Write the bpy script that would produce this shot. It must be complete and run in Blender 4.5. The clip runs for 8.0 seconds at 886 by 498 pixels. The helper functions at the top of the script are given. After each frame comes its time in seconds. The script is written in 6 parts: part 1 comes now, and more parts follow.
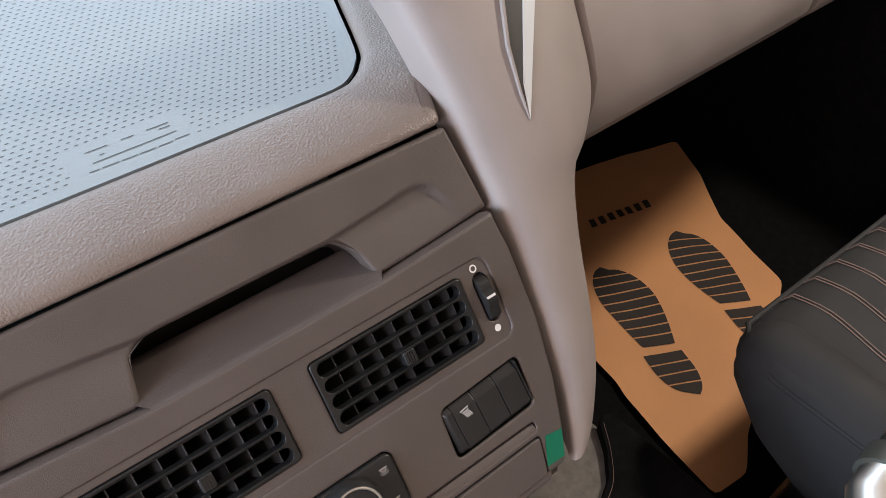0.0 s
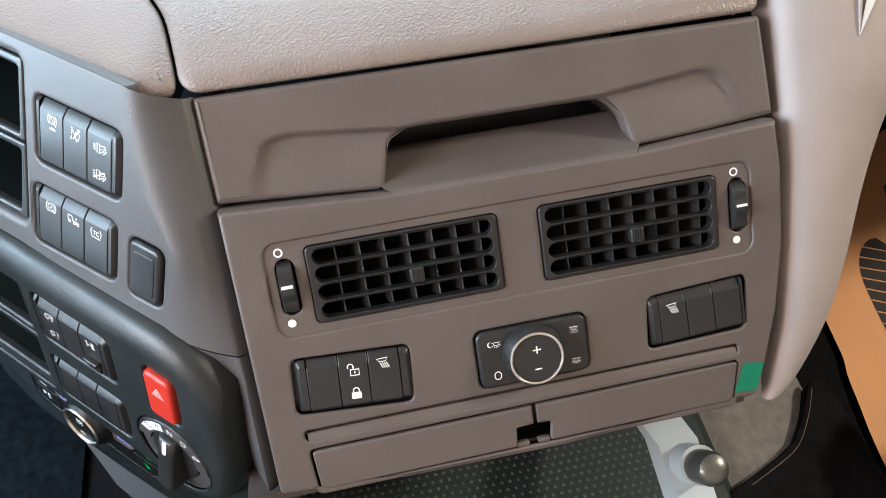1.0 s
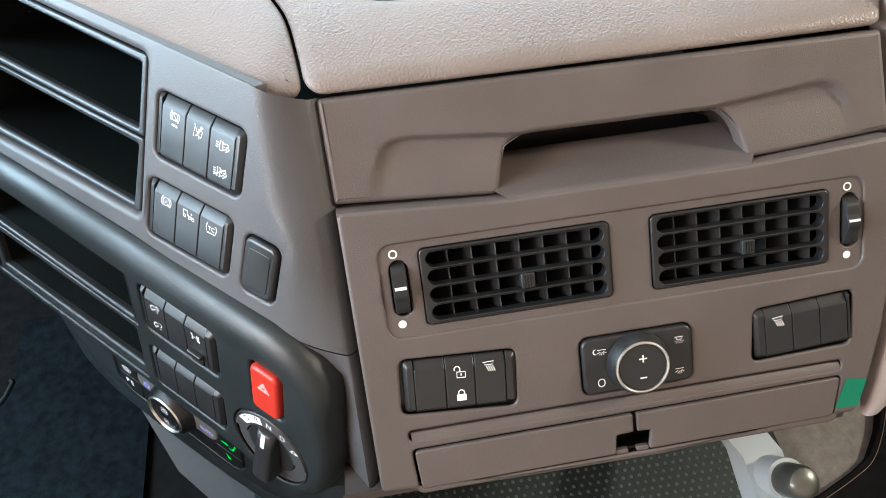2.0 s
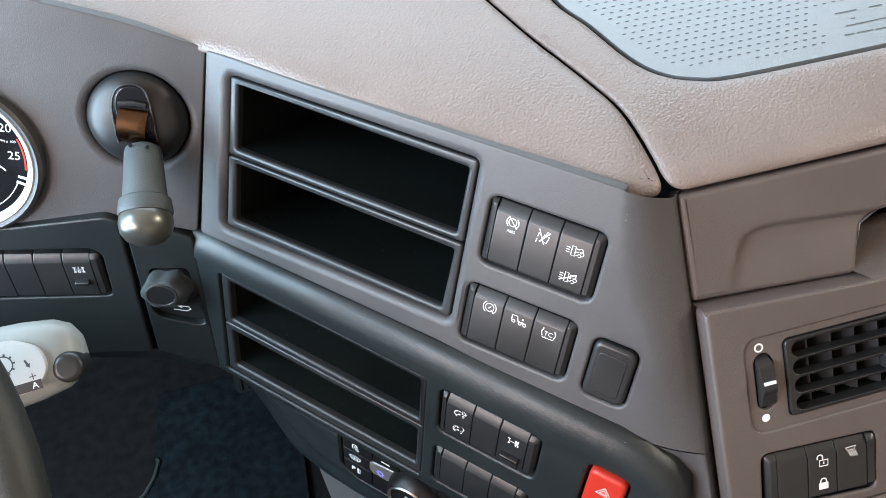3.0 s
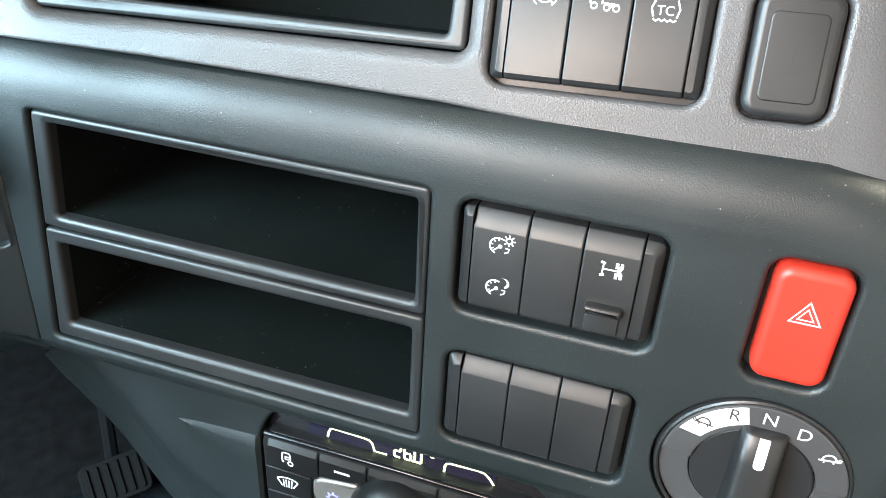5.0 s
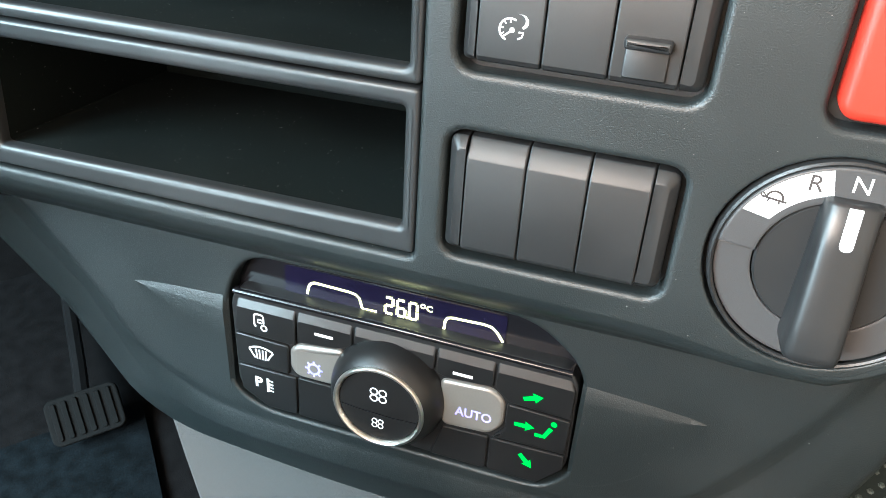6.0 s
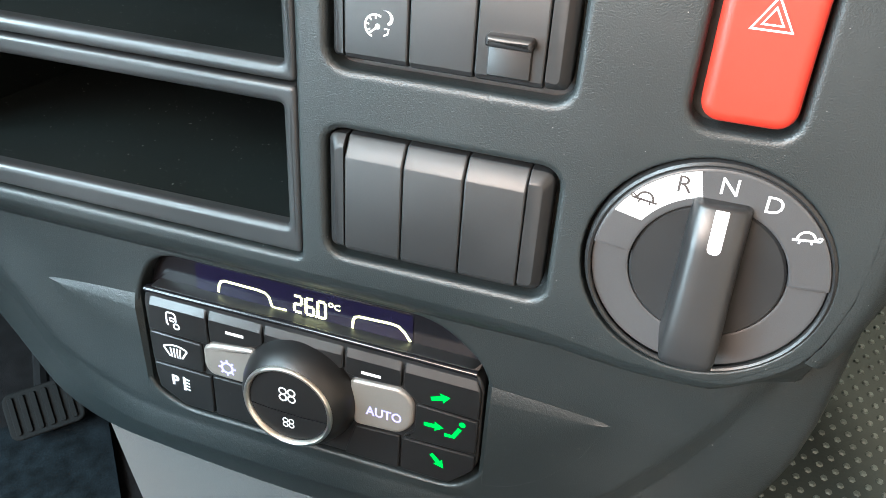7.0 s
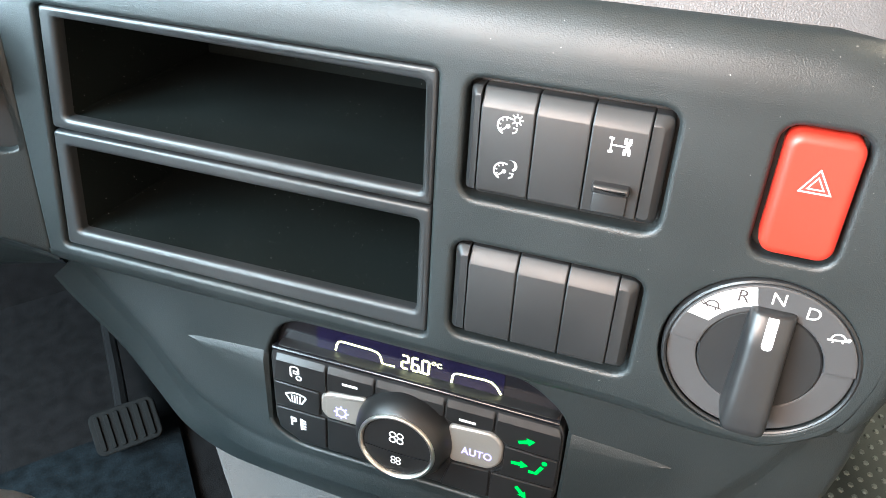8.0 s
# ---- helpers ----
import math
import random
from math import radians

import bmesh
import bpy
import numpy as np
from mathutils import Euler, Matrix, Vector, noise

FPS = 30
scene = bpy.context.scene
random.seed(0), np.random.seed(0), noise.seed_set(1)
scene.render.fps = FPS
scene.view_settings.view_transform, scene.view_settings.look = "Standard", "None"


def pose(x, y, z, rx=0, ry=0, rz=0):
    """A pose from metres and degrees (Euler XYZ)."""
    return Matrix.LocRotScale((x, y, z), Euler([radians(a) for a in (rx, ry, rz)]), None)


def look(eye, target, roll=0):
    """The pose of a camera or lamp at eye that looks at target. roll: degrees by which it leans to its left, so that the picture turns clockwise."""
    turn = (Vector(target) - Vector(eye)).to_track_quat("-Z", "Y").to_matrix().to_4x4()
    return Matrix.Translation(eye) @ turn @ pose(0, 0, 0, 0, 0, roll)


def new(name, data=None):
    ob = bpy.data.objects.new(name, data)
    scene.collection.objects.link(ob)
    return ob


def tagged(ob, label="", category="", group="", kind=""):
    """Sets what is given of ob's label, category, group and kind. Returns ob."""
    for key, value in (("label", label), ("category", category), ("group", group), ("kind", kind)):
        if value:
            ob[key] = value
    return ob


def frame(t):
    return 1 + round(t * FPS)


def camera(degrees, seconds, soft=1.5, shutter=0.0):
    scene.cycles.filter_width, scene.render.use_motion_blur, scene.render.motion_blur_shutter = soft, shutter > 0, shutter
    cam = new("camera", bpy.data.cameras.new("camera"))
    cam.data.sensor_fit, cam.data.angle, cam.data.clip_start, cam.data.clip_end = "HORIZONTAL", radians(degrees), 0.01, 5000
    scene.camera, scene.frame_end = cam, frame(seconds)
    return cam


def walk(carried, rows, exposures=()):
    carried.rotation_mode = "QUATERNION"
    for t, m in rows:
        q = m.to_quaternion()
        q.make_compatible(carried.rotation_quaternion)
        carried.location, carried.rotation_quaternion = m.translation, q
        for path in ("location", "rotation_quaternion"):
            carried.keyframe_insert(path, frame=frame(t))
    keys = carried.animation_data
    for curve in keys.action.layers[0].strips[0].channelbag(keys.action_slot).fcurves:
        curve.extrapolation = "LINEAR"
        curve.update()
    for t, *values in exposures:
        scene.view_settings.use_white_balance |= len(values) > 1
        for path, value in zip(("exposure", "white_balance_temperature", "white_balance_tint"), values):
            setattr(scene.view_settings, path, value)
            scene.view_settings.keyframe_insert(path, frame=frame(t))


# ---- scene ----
cam = camera(58.2, 8.0, soft=0.6)
walk(cam, [
    (0.0, pose(0.3658, -0.5681, 1.1537, 45.33, 0.28, -38.13)),
    (0.2, pose(0.3635, -0.5696, 1.1462, 43.24, -0.09, -31.30)),
    (0.5, pose(0.3614, -0.5837, 1.1441, 40.00, 0.45, -20.22)),
    (0.7, pose(0.3618, -0.5905, 1.1433, 38.74, 0.60, -14.61)),
    (1.0, pose(0.3598, -0.5905, 1.1431, 37.24, 0.69, -12.06)),
    (1.2, pose(0.3669, -0.5941, 1.1427, 37.04, 1.25, -10.87)),
    (2.3, pose(0.2352, -0.5468, 1.1627, 36.81, 0.89, -9.33)),
    (2.5, pose(0.1811, -0.5203, 1.1793, 36.76, 0.61, -9.17)),
    (2.7, pose(0.1371, -0.5018, 1.1790, 37.75, 1.32, -10.27)),
    (3.0, pose(0.0817, -0.4581, 1.1778, 36.75, 3.44, -14.10)),
    (3.2, pose(0.0513, -0.4432, 1.1740, 36.84, 3.25, -17.74)),
    (3.5, pose(0.0223, -0.4410, 1.1592, 36.33, 2.53, -21.87)),
    (3.7, pose(0.0184, -0.4437, 1.1299, 36.40, 2.05, -22.50)),
    (4.0, pose(0.0154, -0.4389, 1.0820, 37.32, 1.78, -23.78)),
    (4.2, pose(0.0134, -0.4356, 1.0374, 41.23, 1.64, -24.42)),
    (5.3, pose(-0.0005, -0.4125, 0.7834, 49.38, 1.20, -25.67)),
    (5.5, pose(-0.0010, -0.4124, 0.7613, 49.17, 1.20, -25.64)),
    (5.8, pose(-0.0057, -0.4159, 0.7301, 49.17, 1.08, -25.82)),
    (6.0, pose(-0.0045, -0.4192, 0.7223, 49.27, 0.99, -25.70)),
    (6.2, pose(-0.0015, -0.4211, 0.7237, 49.48, 0.92, -25.52)),
    (6.5, pose(0.0058, -0.4223, 0.7306, 48.93, 1.01, -25.69)),
    (7.0, pose(0.0388, -0.4325, 0.7209, 48.53, 1.09, -25.57)),
    (7.5, pose(0.0337, -0.4317, 0.7273, 48.13, 1.38, -25.54)),
    (7.7, pose(0.0257, -0.4322, 0.7472, 48.09, 1.60, -25.22)),
    (8.0, pose(-0.0110, -0.4409, 0.8027, 48.21, 1.60, -25.15)),
], exposures=[(0.0, -0.62, 5450, 4), (0.5, -0.40, 5400, 3), (1.0, -0.03, 5380, -1), (2.5, 0.07, 5420, -3), (3.0, -0.2, 5400, 0), (3.5, -0.22, 5450, -2), (4.0, 0.08, 5520, -3), (5.5, 1.0, 5450, -9), (6.5, 1.16, 5620, -6), (7.5, 1.16, 5620, -5), (8.0, 1.38, 5650, -4)])
# ---- small helpers ----
MM = 0.001


def frame_of(o, ex, ez, n):
    """The matrix of a panel: x along it, y up it, z out of it."""
    m = Matrix.Identity(4)
    for i, v in enumerate((ex, ez, n)):
        m.col[i][:3] = v
    m.col[3][:3] = o
    x = Vector(ex).normalized()
    z = Vector(n).normalized()
    y = z.cross(x).normalized()
    x = y.cross(z)
    for i, v in enumerate((x, y, z)):
        m.col[i][:3] = v
    return m


FU = frame_of((-0.0018, -0.0020, 0.7414), (0.7385, -0.6742, 0.0119), (0.2978, 0.3419, 0.8913), (-0.6050, -0.6547, 0.4532))
FL = frame_of((-0.0490, -0.0434, 0.5805), (0.7124, -0.7017, -0.0108), (0.1511, 0.1384, 0.9788), (-0.6853, -0.6989, 0.2046))
FV = frame_of((0.3124, -0.2550, 0.7201), (1.0, 0.0, 0.006), (-0.0047, 0.6211, 0.7837), (-0.0037, -0.7837, 0.6211))
FC = FL @ Matrix.Translation((0, 0, -0.034))
FIU = FU @ Matrix.Translation((-0.027, 0, 0)) @ Matrix.Rotation(radians(33), 4, "Y")
FIL = FL @ Matrix.Translation((-0.025, 0, 0)) @ Matrix.Rotation(radians(35), 4, "Y")


def at(m, u, v, w=0.0):
    """A panel's own point in mm, in the world."""
    return m @ Vector((u * MM, v * MM, w * MM))


def thing(name, m, label, category, group="", kind=""):
    """An empty that carries the parts of one thing."""
    ob = new(name)
    ob.empty_display_size = 0.02
    ob.matrix_world = m
    return tagged(ob, label, category, group, kind)


def finish(bm, scale=MM, sharp=32):
    bmesh.ops.remove_doubles(bm, verts=bm.verts, dist=1e-5)
    bmesh.ops.recalc_face_normals(bm, faces=bm.faces)
    for v in bm.verts:
        v.co *= scale
    for f in bm.faces:
        f.smooth = True
    lim = radians(sharp)
    for e in bm.edges:
        e.smooth = not (len(e.link_faces) == 2 and e.calc_face_angle(0) > lim)


def part(name, bm, material, parent=None, label="", scale=MM, sharp=32):
    """Links a bmesh as one mesh object under a thing or part."""
    finish(bm, scale, sharp)
    me = bpy.data.meshes.new(name)
    bm.to_mesh(me)
    bm.free()
    me.materials.append(material)
    ob = new(name, me)
    if parent:
        ob.parent = parent
    if label:
        ob["label"] = label
    return ob


def rr(cx, cy, w, h, r, n=4):
    """A rounded rectangle, counter-clockwise."""
    r = min(r, w / 2 - 1e-4, h / 2 - 1e-4)
    out = []
    for sx, sy, a0 in ((1, 1, 0), (-1, 1, 90), (-1, -1, 180), (1, -1, 270)):
        for i in range(n + 1):
            a = radians(a0 + 90 * i / n)
            out.append((cx + sx * (w / 2 - r) + r * math.cos(a), cy + sy * (h / 2 - r) + r * math.sin(a)))
    return out


def rect(x0, y0, x1, y1, r, n=4):
    return rr((x0 + x1) / 2, (y0 + y1) / 2, abs(x1 - x0), abs(y1 - y0), r, n)


def circle(cx, cy, r, n=32, a0=0):
    return [(cx + r * math.cos(radians(a0) + 2 * math.pi * i / n), cy + r * math.sin(radians(a0) + 2 * math.pi * i / n)) for i in range(n)]


def area(p):
    return 0.5 * sum(a[0] * b[1] - b[0] * a[1] for a, b in zip(p, p[1:] + p[:1]))


def rounded(poly, r, n=4):
    """A polygon with its corners rounded by r (one value, or one for each corner)."""
    if area(poly) < 0:
        poly = poly[::-1]
        r = r if isinstance(r, (int, float)) else r[::-1]
    out = []
    k = len(poly)
    for i in range(k):
        rad = r if isinstance(r, (int, float)) else r[i]
        p, a, b = Vector(poly[i]), Vector(poly[i - 1]), Vector(poly[(i + 1) % k])
        d1, d2 = (a - p), (b - p)
        t = min(rad, 0.49 * d1.length, 0.49 * d2.length)
        s, e = p + d1.normalized() * t, p + d2.normalized() * t
        for j in range(n + 1):
            f = j / n
            q = s * (1 - f) ** 2 + p * 2 * f * (1 - f) + e * f ** 2
            out.append((q.x, q.y))
    return out


def offset(poly, d):
    """A counter-clockwise polygon grown by d."""
    out = []
    k = len(poly)
    for i in range(k):
        a, p, b = Vector(poly[i - 1]), Vector(poly[i]), Vector(poly[(i + 1) % k])
        e1, e2 = (p - a), (b - p)
        if e1.length < 1e-6:
            e1 = e2
        if e2.length < 1e-6:
            e2 = e1
        n1, n2 = Vector((e1.y, -e1.x)).normalized(), Vector((e2.y, -e2.x)).normalized()
        m = (n1 + n2)
        m = m / max(m.dot(m) / 2, 0.4) if m.length > 1e-6 else n1
        out.append((p.x + m.x * d, p.y + m.y * d))
    return out


def ring(bm, pts):
    return [bm.verts.new(p) for p in pts]


def bridge(bm, a, b, closed=True):
    k = len(a)
    for i in range(k if closed else k - 1):
        j = (i + 1) % k
        try:
            bm.faces.new((a[i], a[j], b[j], b[i]))
        except ValueError:
            pass


def loft(loops, cap0=False, cap1=True, closed=True, bm=None):
    """A skin through loops of 3D points."""
    bm = bm or bmesh.new()
    rings = [ring(bm, l) for l in loops]
    for a, b in zip(rings, rings[1:]):
        bridge(bm, a, b, closed)
    if cap0:
        bm.faces.new(rings[0][::-1])
    if cap1:
        bm.faces.new(rings[-1])
    return bm


def smooth_path(pts, n):
    """An open path refined by a Catmull-Rom spline."""
    out = []
    for i in range(len(pts) - 1):
        p0, p1, p2, p3 = (Vector(pts[min(max(j, 0), len(pts) - 1)]) for j in (i - 1, i, i + 1, i + 2))
        for k in range(n):
            t = k / n
            q = 0.5 * (2 * p1 + (p2 - p0) * t + (2 * p0 - 5 * p1 + 4 * p2 - p3) * t * t + (3 * p1 - p0 - 3 * p2 + p3) * t ** 3)
            out.append(tuple(q))
    return out + [tuple(pts[-1])]


def lift(poly, z):
    return [(x, y, z) for x, y in poly]


def pillow(poly, z0, z1, b, bm=None, steps=3, cap0=False):
    """A plate standing from z0 to z1 with its upper edge rounded by b."""
    loops = [lift(poly, z0)]
    for i in range(steps + 1):
        a = radians(90 * i / steps)
        loops.append(lift(offset(poly, -b * (1 - math.cos(a))), z1 - b + b * math.sin(a)))
    loops.append(lift(offset(poly, -b - min(0.4, b)), z1))
    return loft(loops, cap0, True, True, bm)


def fill(bm, loops, z=0.0):
    """A flat sheet inside the first loop and outside the others; returns the rings of vertices."""
    rings, edges = [], []
    for l in loops:
        r = ring(bm, lift(l, z))
        rings.append(r)
        edges += [bm.edges.new((r[i], r[(i + 1) % len(r)])) for i in range(len(r))]
    bmesh.ops.triangle_fill(bm, use_beauty=True, use_dissolve=False, edges=edges)
    return rings


def panel(outer, holes, fillet=2.0, depth=12.0, hole_fillet=1.6, hole_depth=8.0, z=0.0, rim=None):
    """A moulded sheet with rounded edges and rounded openings that go through it."""
    bm = bmesh.new()
    if area(outer) < 0:
        outer = outer[::-1]
    hold = 0.8
    fl = hole_fillet if isinstance(hole_fillet, (list, tuple)) else [hole_fillet] * len(holes)
    loops = [offset(outer, -fillet - hold)] + [offset(h, g + hold) for h, g in zip(holes, fl)]
    rings = fill(bm, loops, z)

    def edge(start, poly, sign, f, d):
        prev = start
        for i in range(5):
            a = radians(90 * i / 4)
            cur = ring(bm, lift(offset(poly, sign * (f - f * math.sin(a))), z - f + f * math.cos(a)))
            bridge(bm, prev, cur)
            prev = cur
        cur = ring(bm, lift(poly, z - d))
        bridge(bm, prev, cur)

    edge(rings[0], outer, -1, fillet, depth)
    for r, h, g in zip(rings[1:], holes, fl):
        edge(r, h, 1, g, hole_depth)
    return bm


def strip(path, profile, bm=None, side=1):
    """Sweeps a profile of (outward, height) along an open path in the panel's plane; outward is to the path's left."""
    bm = bm or bmesh.new()
    k = len(path)
    nrm = []
    for i in range(k):
        a, b = Vector(path[max(i - 1, 0)][:2]), Vector(path[min(i + 1, k - 1)][:2])
        d = (b - a).normalized()
        nrm.append(Vector((-d.y, d.x)) * side)
    rows = [[(p[0] + n.x * o * (p[2] if len(p) > 2 else 1), p[1] + n.y * o * (p[2] if len(p) > 2 else 1), h) for p, n in zip(path, nrm)] for o, h in profile]
    return loft(rows, False, False, False, bm)


def lathe(profile, n=40, bm=None, cx=0, cy=0, cap=True):
    """A body of revolution round z from (radius, height) pairs."""
    loops = [lift(circle(cx, cy, max(r, 0.01), n), h) for r, h in profile]
    return loft(loops, False, cap, True, bm)


def pipe(path, radius, n=10, bm=None, cap=True):
    """A round bar along 3D points; radius is one value or one for each point."""
    bm = bm or bmesh.new()
    k = len(path)
    pts = [Vector(p) for p in path]
    up = Vector((0.13, 0.21, 0.97))
    rings = []
    for i in range(k):
        d = (pts[min(i + 1, k - 1)] - pts[max(i - 1, 0)]).normalized()
        s = d.cross(up).normalized()
        q = s.cross(d)
        r = radius if isinstance(radius, (int, float)) else radius[i]
        rings.append(ring(bm, [pts[i] + (s * math.cos(2 * math.pi * j / n) + q * math.sin(2 * math.pi * j / n)) * r for j in range(n)]))
    for a, b in zip(rings, rings[1:]):
        bridge(bm, a, b)
    if cap:
        bm.faces.new(rings[0][::-1])
        bm.faces.new(rings[-1])
    return bm


def arc(cx, cy, r, a0, a1, n=10):
    return [(cx + r * math.cos(radians(a0 + (a1 - a0) * i / n)), cy + r * math.sin(radians(a0 + (a1 - a0) * i / n))) for i in range(n + 1)]


def line(bm, pts, width, z, closed=False):
    """A flat printed line."""
    k = len(pts)
    l, r = [], []
    for i in range(k):
        a = Vector(pts[i - 1] if (i or closed) else pts[0])
        b = Vector(pts[(i + 1) % k] if (i < k - 1 or closed) else pts[-1])
        d = (b - a)
        d = d.normalized() if d.length > 1e-6 else Vector((1, 0))
        n = Vector((-d.y, d.x)) * width / 2
        l.append((pts[i][0] + n.x, pts[i][1] + n.y, z))
        r.append((pts[i][0] - n.x, pts[i][1] - n.y, z))
    bridge(bm, ring(bm, r), ring(bm, l), closed)
    return bm


def blot(bm, poly, z):
    bm.faces.new(ring(bm, lift(poly, z)))
    return bm


def letters(text, size, x, y, z, bm=None, turn=0.0, squash=1.0, bold=0.0):
    """Printed characters in the built-in font, centred on (x, y)."""
    cu = bpy.data.curves.new("letters", "FONT")
    cu.body, cu.size, cu.align_x, cu.align_y = text, size, "CENTER", "CENTER"
    cu.resolution_u = 3
    cu.offset = bold
    ob = bpy.data.objects.new("letters", cu)
    me = bpy.data.meshes.new_from_object(ob)
    bpy.data.objects.remove(ob)
    bm = bm or bmesh.new()
    old = set(bm.verts)
    bm.from_mesh(me)
    bpy.data.meshes.remove(me)
    m = Matrix.Translation((x, y, z)) @ Matrix.Rotation(radians(turn), 4, "Z") @ Matrix.Diagonal((squash, 1, 1, 1))
    for v in bm.verts:
        if v not in old:
            v.co = m @ v.co
    return bm


# ---- world and light ----
world = bpy.data.worlds.new("world")
scene.world = world
world.use_nodes = True
sky = world.node_tree.nodes.new("ShaderNodeTexSky")
sky.sky_type = "NISHITA"
sky.sun_disc = False
sky.sun_elevation, sky.sun_rotation = radians(50), radians(20)
sky.air_density, sky.dust_density = 1.0, 4.0
world.node_tree.links.new(sky.outputs[0], world.node_tree.nodes["Background"].inputs[0])
world.node_tree.nodes["Background"].inputs[1].default_value = 0.05

sun = new("sun", bpy.data.lights.new("sun", "SUN"))
sun.data.energy, sun.data.angle, sun.data.color = 0.5, radians(25), (1.0, 0.95, 0.88)
sun.matrix_world = look((0.8, 3.0, 4.5), (0, 0, 0))


def window_light(name, eye, target, sx, sy, power, colour):
    lamp = new(name, bpy.data.lights.new(name, "AREA"))
    lamp.data.shape, lamp.data.size, lamp.data.size_y = "RECTANGLE", sx, sy
    lamp.data.energy, lamp.data.color = power, colour
    lamp.matrix_world = look(eye, target)
    return lamp


window_light("windscreen_light", (0.45, 0.80, 1.42), (0.45, -0.4, 0.85), 1.9, 0.75, 27, (0.93, 0.97, 1.0))
window_light("driver_door_light", (-0.82, -0.20, 1.07), (0.3, -0.20, 0.70), 0.70, 0.96, 48, (0.84, 0.93, 1.0))
# added warm fill for bevels and rear-facing parts, not the doorway's sky
window_light("driver_rear_warm_fill", (-0.82, -0.76, 1.30), (0.3, -0.25, 0.70), 0.36, 0.60, 21, (1.0, 0.68, 0.55))
window_light("passenger_window_light", (1.88, -0.43, 1.54), (0.75, -0.15, 0.45), 0.12, 0.10, 26, (1.0, 0.77, 0.56))

# ---- materials ----


def material(name, colour, rough=0.5, metal=0.0, grain=0.0, grain_scale=1500.0, cells=0.0, cell_scale=450.0, tone=0.12, tone_scale=14.0, rough_var=0.08, glow=0.0, coat=0.0, dust=0.0, specular=0.5):
    """A surface with tone at two scales, fine relief and uneven gloss; sizes in 1/m."""
    m = bpy.data.materials.new(name)
    m.use_nodes = True
    nt = m.node_tree
    b = nt.nodes["Principled BSDF"]
    link = nt.links.new
    tc = nt.nodes.new("ShaderNodeTexCoord")
    big = nt.nodes.new("ShaderNodeTexNoise")
    big.inputs["Scale"].default_value = tone_scale
    big.inputs["Detail"].default_value = 5
    link(tc.outputs["Object"], big.inputs["Vector"])
    fine = nt.nodes.new("ShaderNodeTexNoise")
    fine.inputs["Scale"].default_value = grain_scale
    fine.inputs["Detail"].default_value = 3
    link(tc.outputs["Object"], fine.inputs["Vector"])
    ramp = nt.nodes.new("ShaderNodeMapRange")
    ramp.inputs["From Min"].default_value, ramp.inputs["From Max"].default_value = 0.3, 0.7
    ramp.inputs["To Min"].default_value, ramp.inputs["To Max"].default_value = 1 - tone, 1 + tone
    link(big.outputs["Fac"], ramp.inputs["Value"])
    mul = nt.nodes.new("ShaderNodeVectorMath")
    mul.operation = "SCALE"
    mul.inputs[0].default_value = colour
    link(ramp.outputs[0], mul.inputs["Scale"])
    fin = nt.nodes.new("ShaderNodeMapRange")
    fin.inputs["From Min"].default_value, fin.inputs["From Max"].default_value = 0.25, 0.75
    fin.inputs["To Min"].default_value, fin.inputs["To Max"].default_value = 1 - tone * 0.6, 1 + tone * 0.6
    link(fine.outputs["Fac"], fin.inputs["Value"])
    mul2 = nt.nodes.new("ShaderNodeVectorMath")
    mul2.operation = "SCALE"
    link(mul.outputs[0], mul2.inputs[0])
    link(fin.outputs[0], mul2.inputs["Scale"])
    base = mul2.outputs[0]
    if dust:
        sp = nt.nodes.new("ShaderNodeTexNoise")
        sp.inputs["Scale"].default_value = 800
        sp.inputs["Detail"].default_value = 1
        link(tc.outputs["Object"], sp.inputs["Vector"])
        th = nt.nodes.new("ShaderNodeMapRange")
        th.inputs["From Min"].default_value, th.inputs["From Max"].default_value = 0.80 - dust, 0.86 - dust
        link(sp.outputs["Fac"], th.inputs["Value"])
        mx = nt.nodes.new("ShaderNodeMix")
        mx.data_type = "RGBA"
        link(th.outputs[0], mx.inputs["Factor"])
        link(base, mx.inputs["A"])
        mx.inputs["B"].default_value = (0.26, 0.25, 0.24, 1)
        base = mx.outputs["Result"]
    link(base, b.inputs["Base Color"])
    rg = nt.nodes.new("ShaderNodeMapRange")
    rg.inputs["From Min"].default_value, rg.inputs["From Max"].default_value = 0.3, 0.7
    rg.inputs["To Min"].default_value, rg.inputs["To Max"].default_value = max(rough - rough_var, 0.02), min(rough + rough_var, 1)
    link(big.outputs["Fac"], rg.inputs["Value"])
    link(rg.outputs[0], b.inputs["Roughness"])
    b.inputs["Metallic"].default_value = metal
    b.inputs["Coat Weight"].default_value = coat
    b.inputs["Specular IOR Level"].default_value = specular
    if grain or cells:
        bump = nt.nodes.new("ShaderNodeBump")
        bump.inputs["Distance"].default_value = 0.0009 if cells else 0.0004
        bump.inputs["Strength"].default_value = max(grain, cells)
        src = fine.outputs["Fac"]
        if cells:
            vo = nt.nodes.new("ShaderNodeTexVoronoi")
            vo.feature = "SMOOTH_F1"
            vo.inputs["Scale"].default_value = cell_scale
            wob = nt.nodes.new("ShaderNodeVectorMath")
            wob.operation = "MULTIPLY_ADD"
            wob.inputs[1].default_value = (0.006, 0.006, 0.006)
            link(big.outputs["Color"], wob.inputs[0])
            link(tc.outputs["Object"], wob.inputs[2])
            link(wob.outputs[0], vo.inputs["Vector"])
            ad = nt.nodes.new("ShaderNodeMath")
            ad.operation = "MULTIPLY_ADD"
            ad.inputs[1].default_value = 0.35
            link(fine.outputs["Fac"], ad.inputs[0])
            link(vo.outputs["Distance"], ad.inputs[2])
            src = ad.outputs[0]
